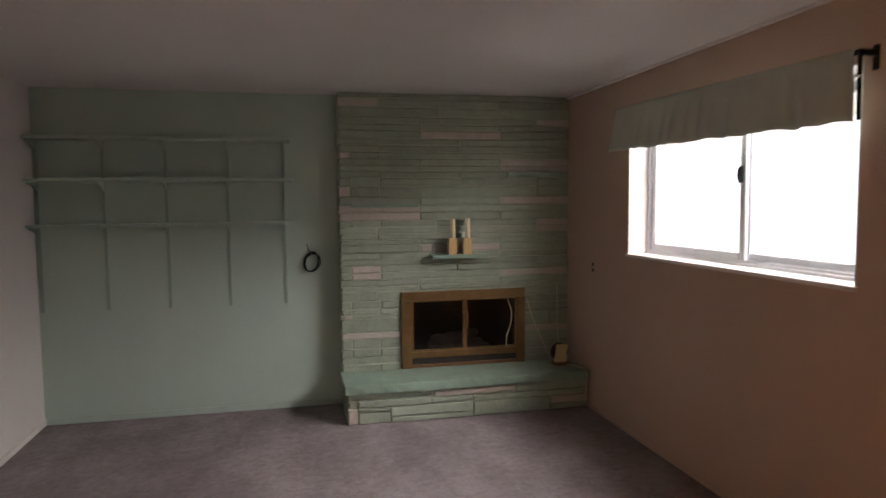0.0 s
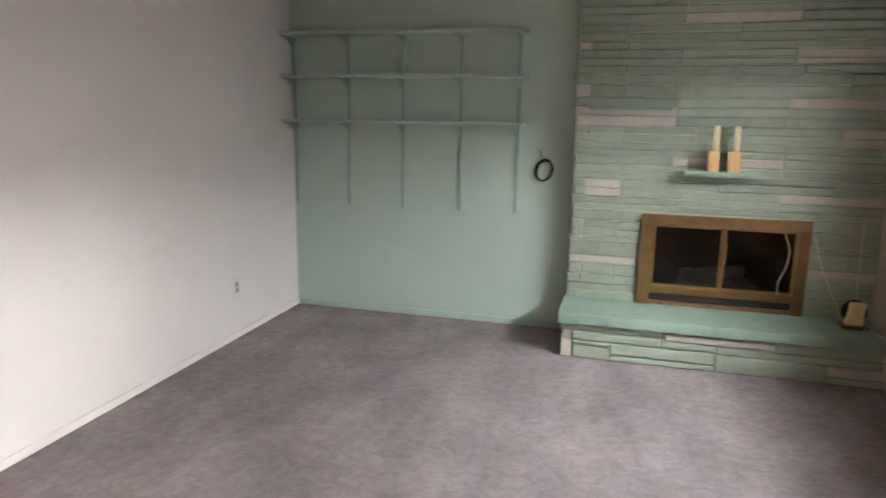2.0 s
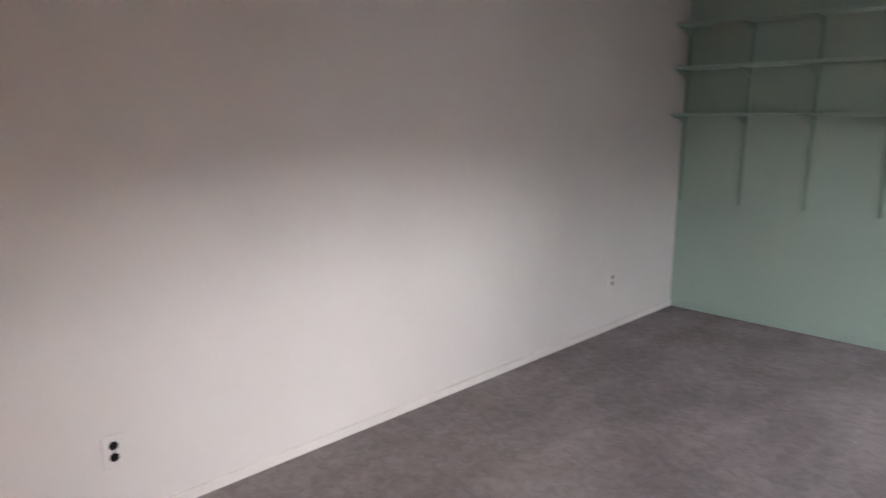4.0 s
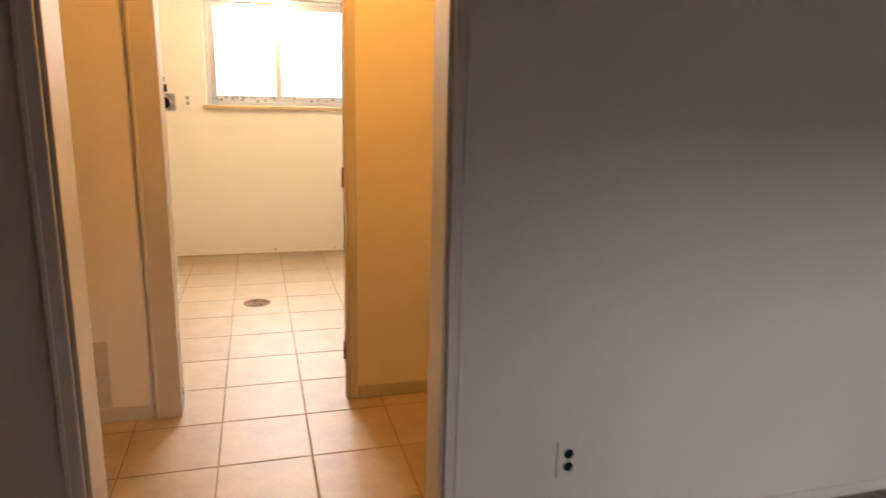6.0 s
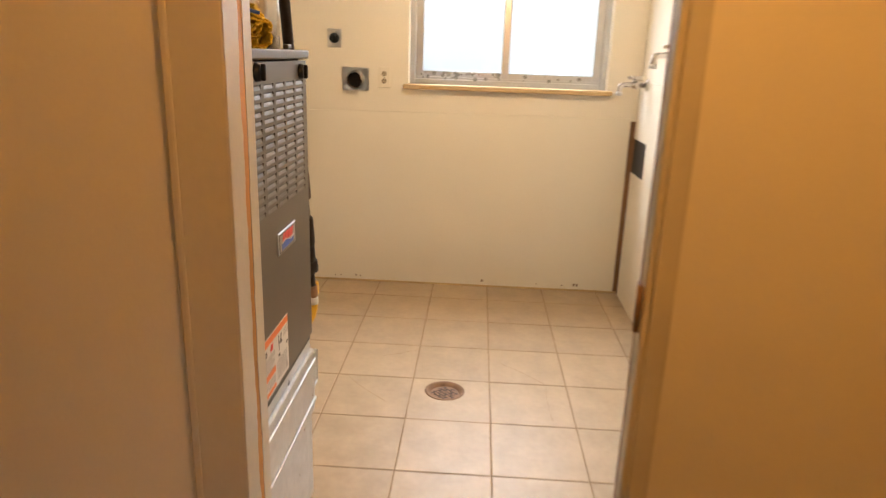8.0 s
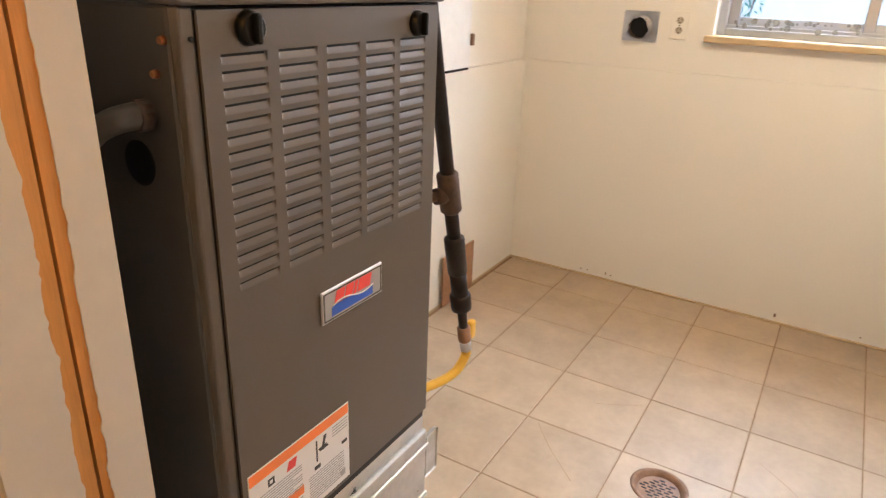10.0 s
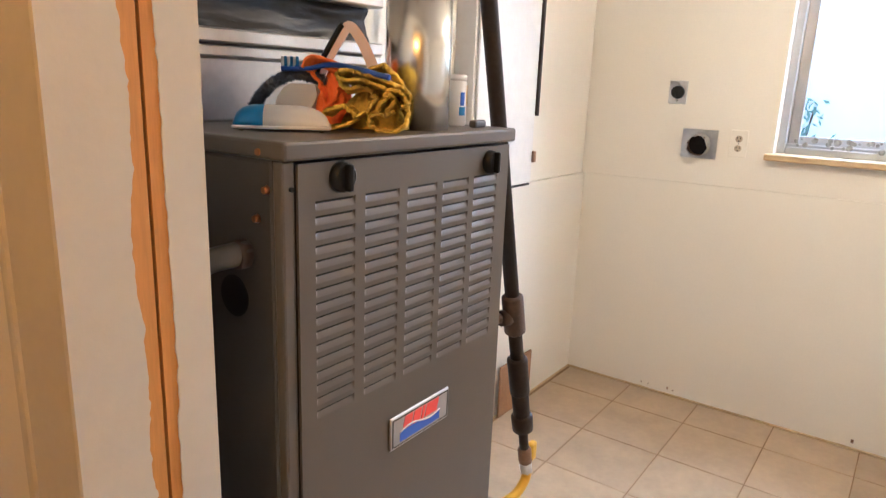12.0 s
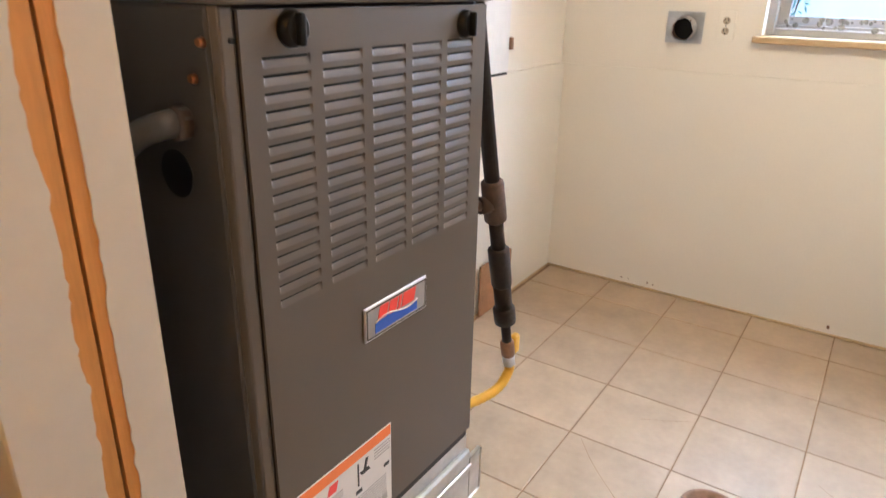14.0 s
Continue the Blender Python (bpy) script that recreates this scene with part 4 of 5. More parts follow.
part("plate", bm, GALV, vent)
bm = bmesh.new()
random.seed(9)
ra = [bm.verts.new((LAUNDRY_W - 0.013, cy + rr * math.cos(a), cz - 0.004 + rr * math.sin(a))) for a in (2 * math.pi * k / 32 for k in range(32))]
rb = [bm.verts.new((LAUNDRY_W + 0.024 + random.uniform(0, 0.016), cy + (rr - 0.002 + random.uniform(-0.005, 0.003)) * math.cos(a), cz - 0.010 + (rr - 0.003 + random.uniform(-0.005, 0.003)) * math.sin(a))) for a in (2 * math.pi * k / 32 for k in range(32))]
for k in range(32):
    bm.faces.new((ra[k], ra[(k + 1) % 32], rb[(k + 1) % 32], rb[k]))
shell(bm, 0.001)
part("duct_rim", bm, GALV, vent, "ragged bent duct rim")
part("lining", tube([(LAUNDRY_W - 0.010, cy, cz - 0.004), (LAUNDRY_W + 0.022, cy, cz - 0.009)], rr - 0.0045, 32, caps=False), RUST, vent, "brown dusty duct inside")
part("duct_opening", tube([(LAUNDRY_W - 0.0138, cy, cz - 0.004), (LAUNDRY_W - 0.0125, cy, cz - 0.004)], rr - 0.001, 24), BLACK, vent)

gas_plate = thing("dryer_socket", "small steel plate with a round black dryer socket", "socket")
part("plate", boxed(LAUNDRY_W - 0.014, LAUNDRY_W - 0.009, -1.222, -1.142, 1.364, 1.464, 0.002), GALV, gas_plate)
part("socket", tube([(LAUNDRY_W - 0.011, -1.182, 1.414), (LAUNDRY_W + 0.004, -1.182, 1.414), (LAUNDRY_W + 0.004, -1.182, 1.414)], [0.029, 0.027, 0.018], 20), BLACK, gas_plate)
for dz in (-0.036, 0.036):
    part("screw", tube([(LAUNDRY_W - 0.010, -1.182, 1.414 + dz), (LAUNDRY_W - 0.006, -1.182, 1.414 + dz)], 0.004, 8), CHROME, gas_plate)
outlet(pose(LAUNDRY_W - 0.014, -0.902, 1.211, 0, 0, 90), "cream duplex outlet with tan sockets on the laundry wall", CREAM_WALL, SOCKET_TAN)

panel = thing("electric_panel", "white painted electric panel box on the laundry wall", "electric panel")
part("box", boxed(-4.855, -4.44, LAUNDRY_S - 0.014, LAUNDRY_S + 0.07, 1.046, 1.98, 0.004), PLASTIC_WHITE, panel)
d = part("door", boxed(-4.862, -4.45, LAUNDRY_S + 0.071, LAUNDRY_S + 0.082, 1.044, 1.975, 0.003), PLASTIC_WHITE, panel)
part("latch", boxed(-4.872, -4.857, LAUNDRY_S + 0.072, LAUNDRY_S + 0.094, 1.125, 1.168, 0.002), RUST, d, "small brown latch")
part("hinge", boxed(-4.876, -4.860, LAUNDRY_S + 0.066, LAUNDRY_S + 0.092, 1.305, 1.755, 0.002), IRON, panel, "dark hinge strip")
# dark strip put below the box for the shade there
part("lower_shade_strip", boxed(-4.862, -4.70, LAUNDRY_S + 0.030, LAUNDRY_S + 0.078, 1.034, 1.042, 0.002), IRON, panel, "dark strip drawn as the shade under the box")

bm = boxed(-5.10, -4.83, LAUNDRY_S + 0.012, LAUNDRY_S + 0.022, 0.002, 0.24, 0.002)
solid("cardboard_piece", bm, CARD, "brown cardboard piece leaning at the wall foot", "cardboard")


def tap(x, z, label):
    """A washer tap with a hose end, on a flange on the north wall."""
    t_ = thing("water_tap", label, "tap", group="washer taps")
    y = LAUNDRY_N
    part("flange", tube([(x, y, z), (x, y - 0.010, z), (x, y - 0.016, z)], [0.034, 0.032, 0.016], 18), CHROME, t_)
    part("body", tube([(x, y - 0.014, z), (x, y - 0.05, z), (x, y - 0.055, z), (x, y - 0.085, z)], [0.015, 0.015, 0.021, 0.021], 14), CHROME, t_)
    part("spout", tube(curve_points([(x, y - 0.08, z), (x, y - 0.115, z), (x, y - 0.140, z - 0.008), (x, y - 0.146, z - 0.040)], 5), 0.0135, 12), CHROME, t_)
    part("hose_thread", tube([(x, y - 0.146, z - 0.036), (x, y - 0.147, z - 0.056)], 0.0165, 12), ALU, t_)
    h2 = part("stem", tube([(x, y - 0.070, z), (x, y - 0.070, z + 0.034)], 0.009, 10), CHROME, t_)
    bm = bmesh.new()
    for a in range(3):
        c_, s_ = 0.036 * math.cos(a * 1.047), 0.036 * math.sin(a * 1.047)
        sweep(bm, [(x - c_, y - 0.070 - s_, z + 0.036), (x + c_, y - 0.070 + s_, z + 0.036)], 0.008, 8)
    part("handle", bm, CHROME, h2)


tap(-5.355, 1.226, "chrome washer tap sticking out of the cream wall")
tap(-4.712, 1.373, "chrome washer tap sticking out of the cream wall")


# ---- laundry: furnace ----
X0, X1, FF, FB = -3.513, -3.013, -0.820, -1.540
furnace = thing("furnace", "grey-brown enamel gas furnace with louvred front on a galvanised base", "furnace")
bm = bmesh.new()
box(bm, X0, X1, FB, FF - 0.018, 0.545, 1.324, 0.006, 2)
# same enamel as the front, with the sides' shade put into the colour
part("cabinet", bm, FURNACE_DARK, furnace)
part("corner_post", boxed(X1 - 0.020, X1 - 0.001, FF - 0.020, FF - 0.003, 0.548, 1.323, 0.003, 2), FURNACE, furnace)
LW, LH, LD = 0.069, 0.0118, 0.0047
COLS = (-3.096, -3.184, -3.271, -3.3545, -3.4385)
LTOP, LPITCH, LROWS = 1.2608, 0.01825, 16
# the front sheet, with a cell left open for each pressed louver
fx0, fx1, fz0, fz1 = X0 + 0.004, X1 - 0.022, 0.550, 1.3185
bm = boxed(fx0 + 0.002, fx1 - 0.002, FF - 0.018, FF - 0.0065, fz0 + 0.002, fz1 - 0.002)
xs = sorted([fx0, fx1] + [cx + s_ * LW / 2 for cx in COLS for s_ in (-1, 1)])
zs = sorted([fz0, fz1] + [LTOP - LPITCH * k + a for k in range(LROWS) for a in (0, LH)])
grid = [[bm.verts.new((x, FF, z)) for z in zs] for x in xs]
for i in range(len(xs) - 1):
    for k in range(len(zs) - 1):
        if not (i % 2 == 1 and k % 2 == 1):
            bm.faces.new((grid[i][k], grid[i + 1][k], grid[i + 1][k + 1], grid[i][k + 1]))
for e in [e for e in bm.edges if len(e.link_faces) == 1 and all(abs(v.co.y - FF) < 1e-6 for v in e.verts)]:
    a, b = e.verts
    if (abs(a.co.x - b.co.x) < 1e-6 and min(abs(a.co.x - fx0), abs(a.co.x - fx1)) < 1e-6) or (abs(a.co.z - b.co.z) < 1e-6 and min(abs(a.co.z - fz0), abs(a.co.z - fz1)) < 1e-6):
        bm.faces.new((a, b, bm.verts.new((b.co.x, FF - 0.016, b.co.z)), bm.verts.new((a.co.x, FF - 0.016, a.co.z))))
bmesh.ops.recalc_face_normals(bm, faces=bm.faces)
front = part("front_panel", bm, FURNACE, furnace)
part("top_lid", boxed(X0 - 0.005, X1 + 0.004, FB, FF + 0.007, 1.323, 1.345, 0.004, 2), FURNACE, furnace)
part("seam", boxed(X1 - 0.024, X1 - 0.019, FF - 0.010, FF - 0.004, 0.55, 1.3185), BLACK, furnace)
part("lower_shadow_gap", boxed(X0 + 0.006, X1 - 0.01, FF - 0.03, FF - 0.006, 0.530, 0.550), BLACK, furnace)
bm = bmesh.new()
prof = [(0.0, 0.0), (0.05, 0.10), (0.34, 0.45), (0.72, 0.78), (1.0, 1.0)]
rings_ = []
for x, k in ((-LW / 2, 0.0), (-LW / 2 + 0.0012, 0.55), (-LW / 2 + 0.0030, 0.92), (-LW / 2 + 0.006, 1.0), (LW / 2 - 0.006, 1.0), (LW / 2 - 0.0030, 0.92), (LW / 2 - 0.0012, 0.55), (LW / 2, 0.0)):
    rings_.append([bm.verts.new((x, -LD * p[0] * k, LH * p[1])) for p in prof])
for a, b in zip(rings_, rings_[1:]):
    for k in range(4):
        bm.faces.new((a[k], b[k], b[k + 1], a[k + 1])).smooth = True
louver_mesh = bpy.data.meshes.new("louver")
bm.to_mesh(louver_mesh)
bm.free()
louver_mesh.materials.append(FURNACE)
# black strip in each louver paints the shade under its cut top edge
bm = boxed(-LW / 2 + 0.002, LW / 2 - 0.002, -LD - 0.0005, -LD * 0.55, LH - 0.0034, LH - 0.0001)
louver_shade_mesh = bpy.data.meshes.new("louver_slot")
bm.to_mesh(louver_shade_mesh)
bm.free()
louver_shade_mesh.materials.append(BLACK)
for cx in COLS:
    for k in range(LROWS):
        for nm, me in (("louver", louver_mesh), ("louver_slot", louver_shade_mesh)):
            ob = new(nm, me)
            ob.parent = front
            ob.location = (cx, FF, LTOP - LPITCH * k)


def knob(x, z):
    k_ = part("knob", tube([(x, FF, z), (x, FF + 0.003, z), (x, FF + 0.010, z), (x, FF + 0.012, z)], [0.0200, 0.0195, 0.0180, 0.015], 20), BLACK, front, "black turn latch")
    part("grip", boxed(x - 0.004, x + 0.004, FF + 0.008, FF + 0.021, z - 0.017, z + 0.017, 0.003, 2), BLACK, k_)


knob(-3.104, 1.2985)
knob(-3.447, 1.2925)
# badge: plain red and blue shapes on a silver plate
badge = part("badge", boxed(-3.353, -3.205, FF, FF + 0.004, 0.874, 0.928, 0.0015), ALU, front, "silver badge with red and blue shapes")
part("badge_field", boxed(-3.3495, -3.2085, FF + 0.004, FF + 0.0045, 0.8775, 0.9245), LABEL_SILVER, badge)
part("badge_border", ring_flat(bmesh.new(), -3.3495, -3.2085, FF + 0.0044, FF + 0.005, 0.8775, 0.9245, 0.0022, 0), FURNACE_DARK, badge)


def skew_block(x0, x1, z0, z1, lean, y, t=0.0006):
    bm = bmesh.new()
    q = [(x0, z0), (x1, z0), (x1 - lean, z1), (x0 - lean, z1)]
    a = [bm.verts.new((x, y, z)) for x, z in q]
    b = [bm.verts.new((x, y + t, z)) for x, z in q]
    bm.faces.new(a)
    bm.faces.new(b[::-1])
    for k in range(4):
        bm.faces.new((a[k], b[k], b[(k + 1) % 4], a[(k + 1) % 4]))
    return bm


for a, b in ((-3.232, -3.252), (-3.255, -3.274), (-3.277, -3.284), (-3.287, -3.318)):
    part("red_shape", skew_block(a, b, 0.900, 0.921, 0.006, FF + 0.0046), LABEL_RED, badge)
bm = bmesh.new()
lo, hi = [], []
for k in range(21):
    x = -3.226 - 0.100 * k / 20
    w_ = 0.0045 * math.sin(k / 20 * 2 * math.pi)
    lo.append((bm.verts.new((x, FF + 0.0052, 0.8825)), bm.verts.new((x, FF + 0.0052, 0.899 + w_))))
for a, b in zip(lo, lo[1:]):
    bm.faces.new((a[0], b[0], b[1], a[1]))
shell(bm, 0.0004)
part("blue_wave", bm, LABEL_BLUE, badge)
part("white_wave_line", tube([(-3.226 - 0.100 * k / 20, FF + 0.0055, 0.8995 + 0.0045 * math.sin(k / 20 * 2 * math.pi)) for k in range(21)], 0.0011, 6), LABEL_WHITE, badge)
part("small_print_bar", boxed(-3.325, -3.228, FF + 0.0046, FF + 0.0052, 0.8800, 0.8818), LABEL_GREY, badge)
# warning sticker
lab = part("warning_sticker", boxed(-3.264, -3.044, FF, FF + 0.0008, 0.558, 0.708), LABEL_WHITE, front, "white warning sticker with orange bands")
Y1, Y2 = FF + 0.0008, FF + 0.0014


def ink(name, x0, x1, z0, z1, mat):
    part(name, boxed(x0, x1, Y1, Y2, z0, z1), mat, lab)


ink("orange_band", -3.262, -3.046, 0.688, 0.706, LABEL_ORANGE)
ink("orange_band", -3.152, -3.046, 0.603, 0.619, LABEL_ORANGE)
ink("orange_band", -3.152, -3.046, 0.563, 0.573, LABEL_ORANGE)
part("round_mark", ring_flat(bmesh.new(), -3.093, -3.080, Y1, Y2, 0.6655, 0.6785, 0.003, 0), LABEL_BLACK, lab)
part("flame_mark", skew_block(-3.118, -3.136, 0.666, 0.682, 0.005, Y1), LABEL_RED, lab)
ink("picture_mark", -3.186, -3.183, 0.640, 0.680, LABEL_BLACK)
part("picture_mark", skew_block(-3.192, -3.212, 0.655, 0.662, -0.004, Y1), LABEL_BLACK, lab)
part("picture_mark", skew_block(-3.196, -3.202, 0.660, 0.680, 0.006, Y1), LABEL_BLACK, lab)
ink("black_bar", -3.192, -3.178, 0.626, 0.633, LABEL_BLACK)
ink("black_bar", -3.258, -3.245, 0.634, 0.640, LABEL_BLACK)
ink("code_mark", -3.252, -3.240, 0.570, 0.582, LABEL_GREY)
for k in range(10):
    z = 0.658 - 0.0046 * k
    ink("print_line", -3.150 + 0.02 * (k % 4 == 3), -3.050, z, z + 0.0016, LABEL_GREY)
for k in range(11):
    z = 0.618 - 0.0048 * k
    ink("print_line", -3.250, -3.165, z, z + 0.0016, LABEL_GREY)
for k in range(5):
    z = 0.597 - 0.0046 * k
    ink("print_line", -3.150, -3.052, z, z + 0.0016, LABEL_GREY)
for k in range(4):
    z = 0.680 - 0.0055 * k
    ink("print_line", -3.260, -3.222, z, z + 0.0016, LABEL_GREY)

# side of the furnace: knock-out, conduit, screws
part("knockout", tube([(X1 - 0.002, -0.915, 1.146), (X1 + 0.0008, -0.915, 1.146)], 0.027, 24), BLACK, furnace)
part("conduit", tube(curve_points([(X1 - 0.01, -0.888, 1.208), (X1 + 0.014, -0.892, 1.206), (X1 + 0.030, -0.918, 1.196), (X1 + 0.032, -0.960, 1.172), (X1 + 0.030, -1.03, 1.115), (X1 + 0.03, -1.15, 1.00)], 6), 0.0150, 12), FURNACE, furnace, "bent grey conduit")
part("conduit_nut", tube([(X1, -0.890, 1.205), (X1 + 0.014, -0.892, 1.205)], 0.0185, 8), RUSTY_IRON, furnace)
for y, z in ((-0.857, 1.331), (-0.848, 1.288), (-0.866, 1.252)):
    part("screw", tube([(X1, y, z), (X1 + 0.006, y, z)], [0.006, 0.004], 8), COPPER, furnace)
part("screw", tube([(X1 - 0.013, FF - 0.006, 1.290), (X1 - 0.013, FF + 0.001, 1.290)], 0.003, 8), BLACK, furnace)

# galvanised base with a filter slot
base_ = part("base", boxed(X0 - 0.002, X1, FB, FF - 0.008, 0.0, 0.534, 0.003), GALV, furnace, "dull galvanised base")
part("filter_cover", boxed(X0 + 0.002, X1 - 0.01, FF - 0.008, FF + 0.004, 0.30, 0.500, 0.004), GALV, base_)
part("rib", boxed(X0 + 0.002, X1 - 0.01, FF + 0.004, FF + 0.010, 0.455, 0.468, 0.003, 2), GALV, base_)
part("rib", boxed(X0 + 0.002, X1 - 0.01, FF + 0.004, FF + 0.010, 0.33, 0.343, 0.003, 2), GALV, base_)
part("handle_tab", boxed(X0 - 0.042, X0 + 0.004, FF - 0.002, FF + 0.002, 0.372, 0.478, 0.006, 2), GALV, base_)

# plenum and flue above
duct = thing("supply_plenum", "galvanised supply duct with a black canvas collar on the furnace", "duct")
PX0, PX1, PY = -3.508, -3.018, -1.120
part("lower_duct", boxed(PX0, PX1, FB, PY, 1.345, 1.440, 0.003), DUCT, duct)
part("flange", boxed(PX0 - 0.003, PX1 + 0.003, FB, PY + 0.008, 1.440, 1.458, 0.003), DUCT, duct)
part("flange", boxed(PX0 - 0.003, PX1 + 0.003, FB, PY + 0.012, 1.460, 1.482, 0.003), DUCT, duct)
bm = boxed(PX0 + 0.006, PX1 - 0.006, FB, PY - 0.012, 1.482, 1.545)
bmesh.ops.subdivide_edges(bm, edges=bm.edges[:], cuts=30, use_grid_fill=True)
for v in bm.verts:
    if v.co.y > PY - 0.05:
        v.co.y += 0.014 * noise.noise((v.co.x * 5 + v.co.z * 9, v.co.z * 30, 1)) + 0.005 * noise.noise((v.co.x * 30, v.co.z * 60, 5)) - 0.012
for f in bm.faces:
    f.smooth = True
part("canvas_collar", bm, CANVAS, duct, "wrinkled black canvas collar")
part("flange", boxed(PX0 - 0.003, PX1 + 0.003, FB, PY + 0.012, 1.545, 1.572, 0.003), DUCT, duct)
part("flange", boxed(PX0 - 0.003, PX1 + 0.003, FB, PY + 0.008, 1.574, 1.592, 0.003), DUCT, duct)
part("upper_duct", boxed(PX0, PX1, FB, PY, 1.592, H - 0.002, 0.003), DUCT, duct)
for x in (-3.06, -3.27, -3.48):
    part("screw", tube([(x, PY + 0.008, 1.583), (x, PY + 0.014, 1.583)], [0.006, 0.004], 8), RUST, duct)

flue = thing("flue_pipe", "bright metal flue pipe rising from the furnace top", "pipe")
CX, CY, R = -3.338, -0.887, 0.0490
part("lower_pipe", tube([(CX, CY, 1.345), (CX, CY, 1.552)], R, 40), SHINY, flue)
part("upper_pipe", tube([(CX, CY, 1.543), (CX, CY, 1.547), (CX, CY, 1.552), (CX, CY, H - 0.001)], [R + 0.001, R + 0.0028, R + 0.0018, R + 0.0018], 40), SHINY, flue)
for a in (30, 75, 120, 165):
    c_, s_ = math.cos(radians(a)), math.sin(radians(a))
    part("screw", tube([(CX + R * c_, CY + R * s_, 1.563), (CX + (R + 0.008) * c_, CY + (R + 0.008) * s_, 1.563)], [0.005, 0.004], 8), RUST, flue)
solid("white_riser", tube([(-4.05, LAUNDRY_S + 0.03, 0.0), (-4.05, LAUNDRY_S + 0.03, H)], 0.012, 12), PLASTIC_WHITE, "thin white riser pipe on the laundry wall", "pipe")

# gas pipe
gas = thing("gas_pipe", "black iron gas pipe with fittings and a yellow valve", "pipe")
GY = -0.880


def gp(z):
    return Vector((-3.497 - 0.262 * (1.62 - z), GY, z))


part("upper_pipe", tube([gp(H - 0.001), gp(1.0)], 0.0148, 14), IRON, gas)
part("tee", tube([gp(1.0), gp(0.995), gp(0.915), gp(0.91)], [0.017, 0.0225, 0.0225, 0.017], 14), RUSTY_IRON, gas)
q = gp(0.95)
part("tee_branch", tube([q, q + Vector((0.032, -0.014, 0))], [0.019, 0.017], 12), RUSTY_IRON, gas)
part("plug", tube([q + Vector((0.030, -0.013, 0)), q + Vector((0.054, -0.024, 0))], 0.011, 8), RUST, gas)
part("nipple", tube([gp(0.915), gp(0.84)], 0.0148, 14), IRON, gas)
part("union", tube([gp(0.85), gp(0.845), gp(0.76), gp(0.755)], [0.017, 0.0225, 0.022, 0.017], 14), IRON, gas)
part("drip_leg", tube([gp(0.76), gp(0.69)], 0.019, 14), IRON, gas)
part("cap", tube([gp(0.70), gp(0.695), gp(0.66), gp(0.655)], [0.019, 0.0245, 0.024, 0.017], 14), IRON, gas)
part("lower_nipple", tube([gp(0.66), gp(0.585)], 0.011, 12), IRON, gas)
v_ = part("valve", tube([gp(0.605), gp(0.60), gp(0.565), gp(0.56)], [0.012, 0.016, 0.016, 0.012], 10), RUST, gas)
q = gp(0.585)
part("lever", boxed(q.x - 0.040, q.x - 0.014, q.y - 0.006, q.y + 0.012, q.z - 0.026, q.z + 0.022, 0.007, 3), YELLOW, v_, "yellow valve lever")
part("flare_nut", tube([gp(0.562), gp(0.535)], 0.015, 6), ALU, gas)
q = gp(0.537)
pts = curve_points([q, q + Vector((0.0, 0.0, -0.022)), q + Vector((0.040, -0.006, -0.050)), q + Vector((0.11, -0.03, -0.058)), q + Vector((0.25, -0.08, -0.045))], 10)
part("flex_hose", tube(pts, [0.0105 + 0.0014 * (k % 2) for k in range(len(pts))], 12), YELLOW, gas, "yellow corrugated gas hose")

# ---- things on the furnace ----
T = 1.345


def loaf(stations, w, h, seg=14):
    """A dome-shaped length; stations are (x, scale)."""
    bm = bmesh.new()
    rows_l = []
    for x, k_ in stations:
        rows_l.append([bm.verts.new((x, -w * (0.6 + 0.4 * k_) * math.cos(math.pi * k / seg), h * k_ * math.sin(math.pi * k / seg) ** 0.8 + 0.006)) for k in range(seg + 1)])
    for a, b in zip(rows_l, rows_l[1:]):
        for k in range(seg):
            f = bm.faces.new((a[k], a[k + 1], b[k + 1], b[k]))
            f.smooth = True
        bm.faces.new((a[0], b[0], b[-1], a[-1]))
    bm.faces.new(rows_l[0])
    bm.faces.new(rows_l[-1][::-1])
    return bm


dis = thing("soap_dispenser", "white and turquoise rounded plastic box lying on the furnace", "dispenser")
part("body", loaf([(-0.062, 0.12), (-0.058, 0.45), (-0.050, 0.72), (-0.038, 0.91), (-0.022, 1.0), (0.024, 1.0)], 0.030, 0.027), PLASTIC_WHITE, dis)
part("cap", loaf([(0.024, 1.0), (0.040, 0.98), (0.052, 0.86), (0.060, 0.62), (0.064, 0.25)], 0.0302, 0.0272), PLASTIC_BLUE, dis, "turquoise end")
part("foot", boxed(-0.064, 0.064, -0.034, 0.034, 0.003, 0.007, 0.001), PLASTIC_WHITE, dis)
for x, y in ((-0.052, -0.028), (-0.052, 0.028), (0.052, 0.028), (0.052, -0.028)):
    part("stud", tube([(x, y, 0), (x, y, 0.004)], 0.003, 8), CHROME, dis)
dis.matrix_world = pose(-3.132, -0.955, T, 0, 0, -46)

# a local frame for the heap of rags: along, back, up
HEAP, ALONG, BACK = Vector((-3.217, -0.868, T)), Vector((-0.582, 0.813, 0)), Vector((-0.813, -0.582, 0))


def heap(u, d, v):
    return HEAP + ALONG * (u / 1000) + BACK * d + Vector((0, 0, max(0.002, v / 1000)))


